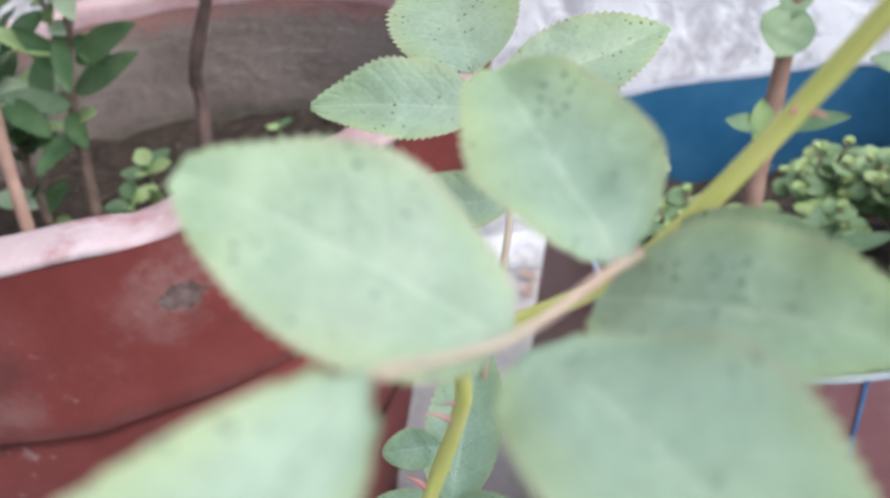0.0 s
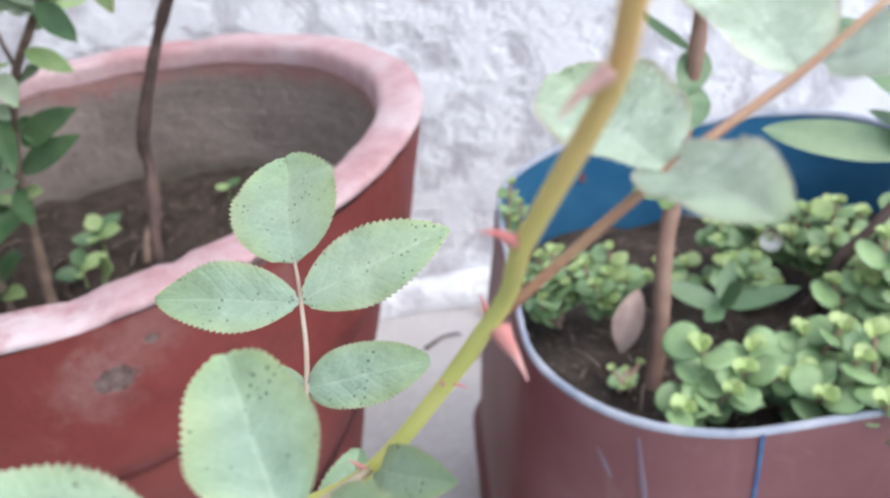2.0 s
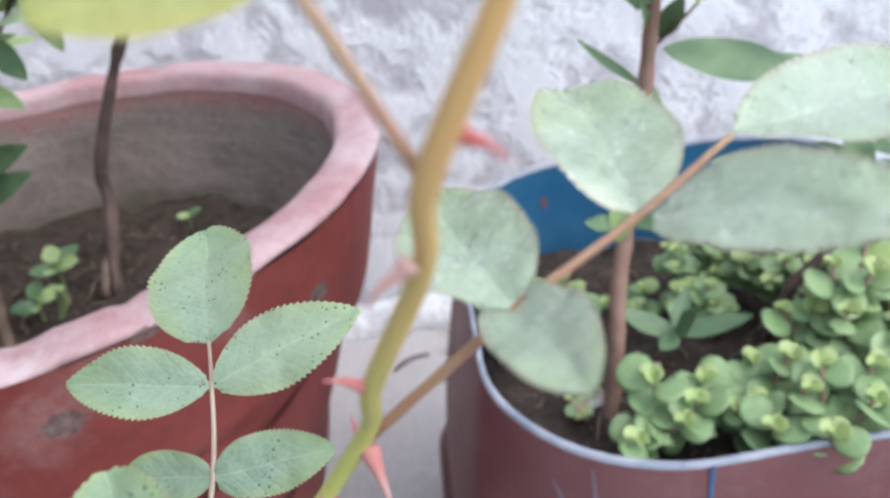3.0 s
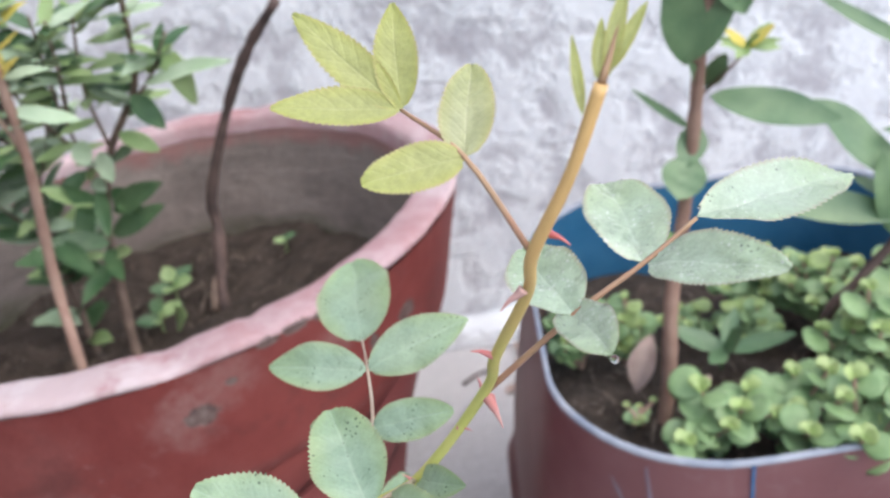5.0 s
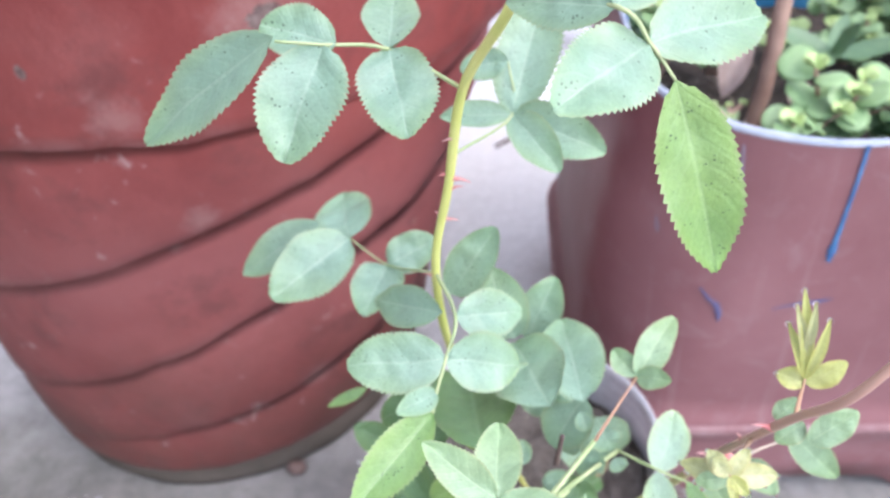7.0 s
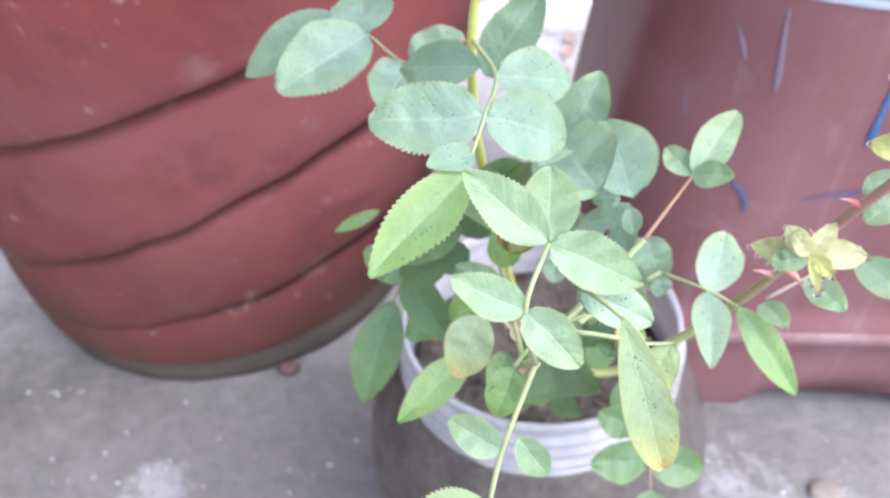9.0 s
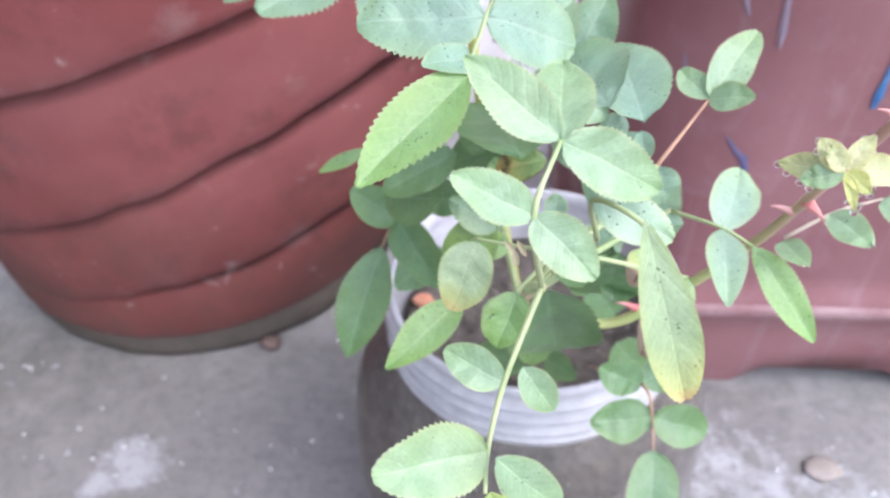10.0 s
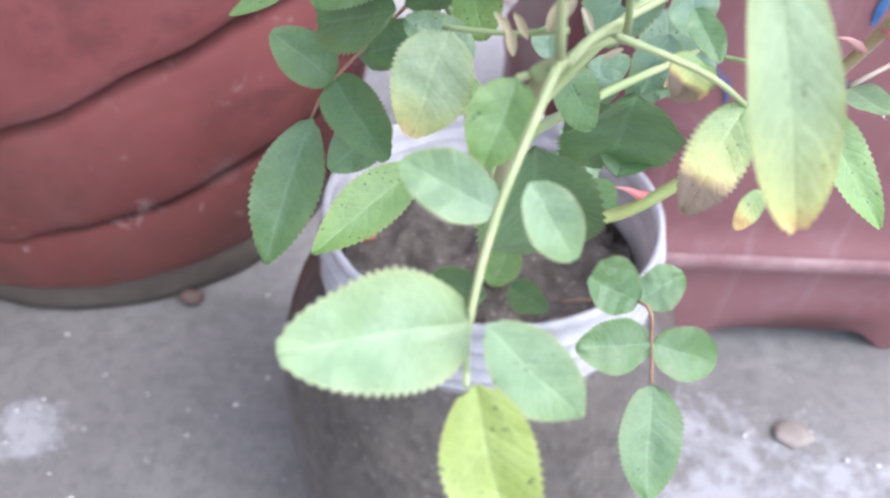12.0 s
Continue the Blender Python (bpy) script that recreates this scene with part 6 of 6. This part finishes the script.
def jade(at, tips, size, pairs, label):
    """A low succulent: each shoot carries opposite pairs of plump leaves and a small bright tuft at its tip."""
    t = thing("jade_plant", label, "succulent", "succulents in the drum", at)
    for s, tip in enumerate(tips):
        tip, foot = Vector(tip), Vector(at) + Vector((rng.uniform(-1, 1), rng.uniform(-1, 1), 0)) * 0.008
        mid = foot.lerp(tip, 0.5) + Vector((rng.uniform(-1, 1), rng.uniform(-1, 1), 0.5)) * 0.006
        shoot = part("shoot", tube(bmesh.new(), [foot, mid, tip], 0.0022, 0.0014, 6, 4), BARK_PINK, t)
        path = smooth_path([foot, mid, tip], 8)
        turn = rng.uniform(0, math.pi)
        for w in range(pairs):
            k = 0.25 + 0.65 * w / max(pairs - 1, 1)
            c = path[int(k * (len(path) - 1))]
            for half in range(2):
                b = turn + w * math.pi / 2 + half * math.pi + rng.uniform(-0.4, 0.4)
                bm = bmesh.new()
                tilt = rng.uniform(-0.1, 0.45)
                jade_leaf(bm, c, Vector((math.cos(b), math.sin(b), tilt)), Vector((rng.uniform(-0.4, 0.4), -0.55 + rng.uniform(-0.3, 0.3), 1)), size * rng.uniform(0.72, 1.15))
                part("leaf", bm, JADE if rng.random() < 0.9 else JADE_YOUNG, shoot)
        for q in range(4):
            b = turn + q * 1.7
            bm = bmesh.new()
            jade_leaf(bm, tip, Vector((math.cos(b), math.sin(b), 0.7)), Vector((0, -0.5, 1)), size * rng.uniform(0.32, 0.5))
            part("leaf", bm, JADE_YOUNG, shoot, "small yellowish tip leaf" if q == 0 else "")
    return t


def tuft(n, cx, cy, z0, z1, rx, ry):
    """Shoot tips spread over a low mound."""
    out = []
    for i in range(n):
        a, r = 2.4 * i, math.sqrt((i + 0.4) / n)
        out.append((cx + rx * r * math.cos(a) + rng.uniform(-1, 1) * 0.006, cy + ry * r * math.sin(a), z1 - (z1 - z0) * r * rng.uniform(0.6, 1.2)))
    return out


LOW = "low succulent with plump round green leaves, yellowish at the tips"
jade((0.315, 0.525, 0.405), [(0.3034, 0.5060, 0.4900), (0.2848, 0.4773, 0.4600), (0.3340, 0.4966, 0.4708), (0.3490, 0.5253, 0.4672), (0.3207, 0.4856, 0.4626), (0.3630, 0.4970, 0.4593)], 0.0265, 4, LOW)
jade((0.380, 0.520, 0.405), [(0.3754, 0.4943, 0.4629), (0.3752, 0.4625, 0.4677), (0.4130, 0.5223, 0.4773), (0.4080, 0.4793, 0.4813), (0.3906, 0.5377, 0.4669)], 0.0265, 4, LOW)
jade((0.425, 0.480, 0.405), [(0.4053, 0.4387, 0.4766), (0.4448, 0.4619, 0.4794), (0.4594, 0.4910, 0.4835), (0.4855, 0.4704, 0.4686), (0.4194, 0.4905, 0.4938)], 0.0265, 4, LOW)
jade((0.465, 0.575, 0.405), [(0.4662, 0.5756, 0.5157), (0.4506, 0.5656, 0.4833), (0.4900, 0.5591, 0.5159), (0.5049, 0.5981, 0.5191), (0.4290, 0.5750, 0.4801), (0.4604, 0.5376, 0.4979)], 0.026, 5, LOW)
jade((0.530, 0.530, 0.405), tuft(9, 0.530, 0.520, 0.45, 0.51, 0.05, 0.05), 0.026, 4, LOW)
jade((0.425, 0.735, 0.405), tuft(15, 0.425, 0.735, 0.415, 0.485, 0.055, 0.05), 0.0195, 4, LOW)
jade((0.470, 0.700, 0.405), tuft(12, 0.470, 0.690, 0.43, 0.495, 0.05, 0.05), 0.0205, 4, LOW)
jade((0.395, 0.680, 0.405), tuft(8, 0.400, 0.675, 0.42, 0.450, 0.035, 0.03), 0.0185, 3, LOW)
jade((0.345, 0.725, 0.395), tuft(6, 0.345, 0.720, 0.405, 0.428, 0.028, 0.03), 0.018, 2, LOW)
jade((0.222, 0.672, 0.405), tuft(9, 0.222, 0.672, 0.455, 0.495, 0.026, 0.026), 0.0175, 5, LOW)
jade((0.270, 0.668, 0.405), tuft(10, 0.270, 0.668, 0.445, 0.488, 0.030, 0.026), 0.0175, 5, LOW)
jade((0.196, 0.775, 0.405), [(0.1996, 0.7793, 0.5052), (0.2058, 0.7691, 0.4879)], 0.013, 6, "slender succulent shoot with paired small leaves")
jade((0.560, 0.640, 0.405), tuft(9, 0.555, 0.650, 0.44, 0.520, 0.05, 0.06), 0.028, 3, LOW)
jade((0.262, 0.575, 0.405), tuft(4, 0.264, 0.575, 0.413, 0.424, 0.018, 0.016), 0.011, 1, LOW)

weed = thing("seedling", "narrow-leaved dark green weed seedling in the drum", "seedling", "", (0.352, 0.622, 0.405))
part("stem", tube(bmesh.new(), [(0.352, 0.622, 0.40), (0.353, 0.621, 0.42), (0.3553, 0.6096, 0.4504)], 0.0018, 0.0012, 6, 4), POT_LEAF, weed)
for tip, w in (((0.3068, 0.6286, 0.4681), 0.020), ((0.4162, 0.5999, 0.4619), 0.017), ((0.3630, 0.5891, 0.4834), 0.018), ((0.3331, 0.5859, 0.4509), 0.016), ((0.3747, 0.6474, 0.4673), 0.016)):
    leaf_at(weed, (0.3541, 0.6107, 0.4455), tip, w, SHRUB_LEAF, (0, -0.5, 0.85), -0.12)
for x, y, k in ((0.3189, 0.5927, 0.5124),):
    d = thing("fallen_leaf", "small dry straw-coloured leaf scrap on the drum soil", "leaf", "litter in the drum", (x, y, 0.41))
    part("blade", blade(bmesh.new(), (x, y, 0.412), (x + 0.022 * math.cos(k), y + 0.022 * math.sin(k), 0.424), 0.013, (0, -0.4, 0.9), 0, 0.5, 0.15, 0.9, 8), DRY_LEAF, d)

t = thing("fallen_leaf", "curled dry pinkish-brown leaf lying in the drum", "leaf", at=(0.270, 0.64, 0.41))
part("blade", blade(bmesh.new(), (0.268, 0.615, 0.406), (0.2902, 0.6352, 0.4578), 0.026, (-0.3, -0.85, 0.4), 0, 0.75, 0.3, 1.15, 12), DRY_LEAF, t)
for a, b in (((0.045, 1.20, 0.004), (0.11, 1.23, 0.006)), ((0.16, 1.12, 0.004), (0.19, 1.20, 0.005))):
    tw = thing("dry_twig", "short dry twig lying on the cement by the wall", "twig", "litter by the wall", a)
    part("stick", tube(bmesh.new(), [a, ((a[0] + b[0]) / 2, (a[1] + b[1]) / 2 + 0.01, 0.006), b], 0.003, 0.002, 6, 4, 0.3), BARK_DARK, tw)
for x, y, w in ((0.12, 1.16, 0.3), (0.15, 1.22, 1.4), (0.17, 1.27, 2.2)):
    d = thing("fallen_leaf", "dry brown leaf lying on the cement by the wall", "leaf", "litter by the wall", (x, y, 0.005))
    part("blade", blade(bmesh.new(), (x, y, 0.004), (x + 0.04 * math.cos(w), y + 0.04 * math.sin(w), 0.008), 0.022, (0, 0, 1), 0, 0.4, -0.1, 0.9, 10), DRY_LEAF, d)
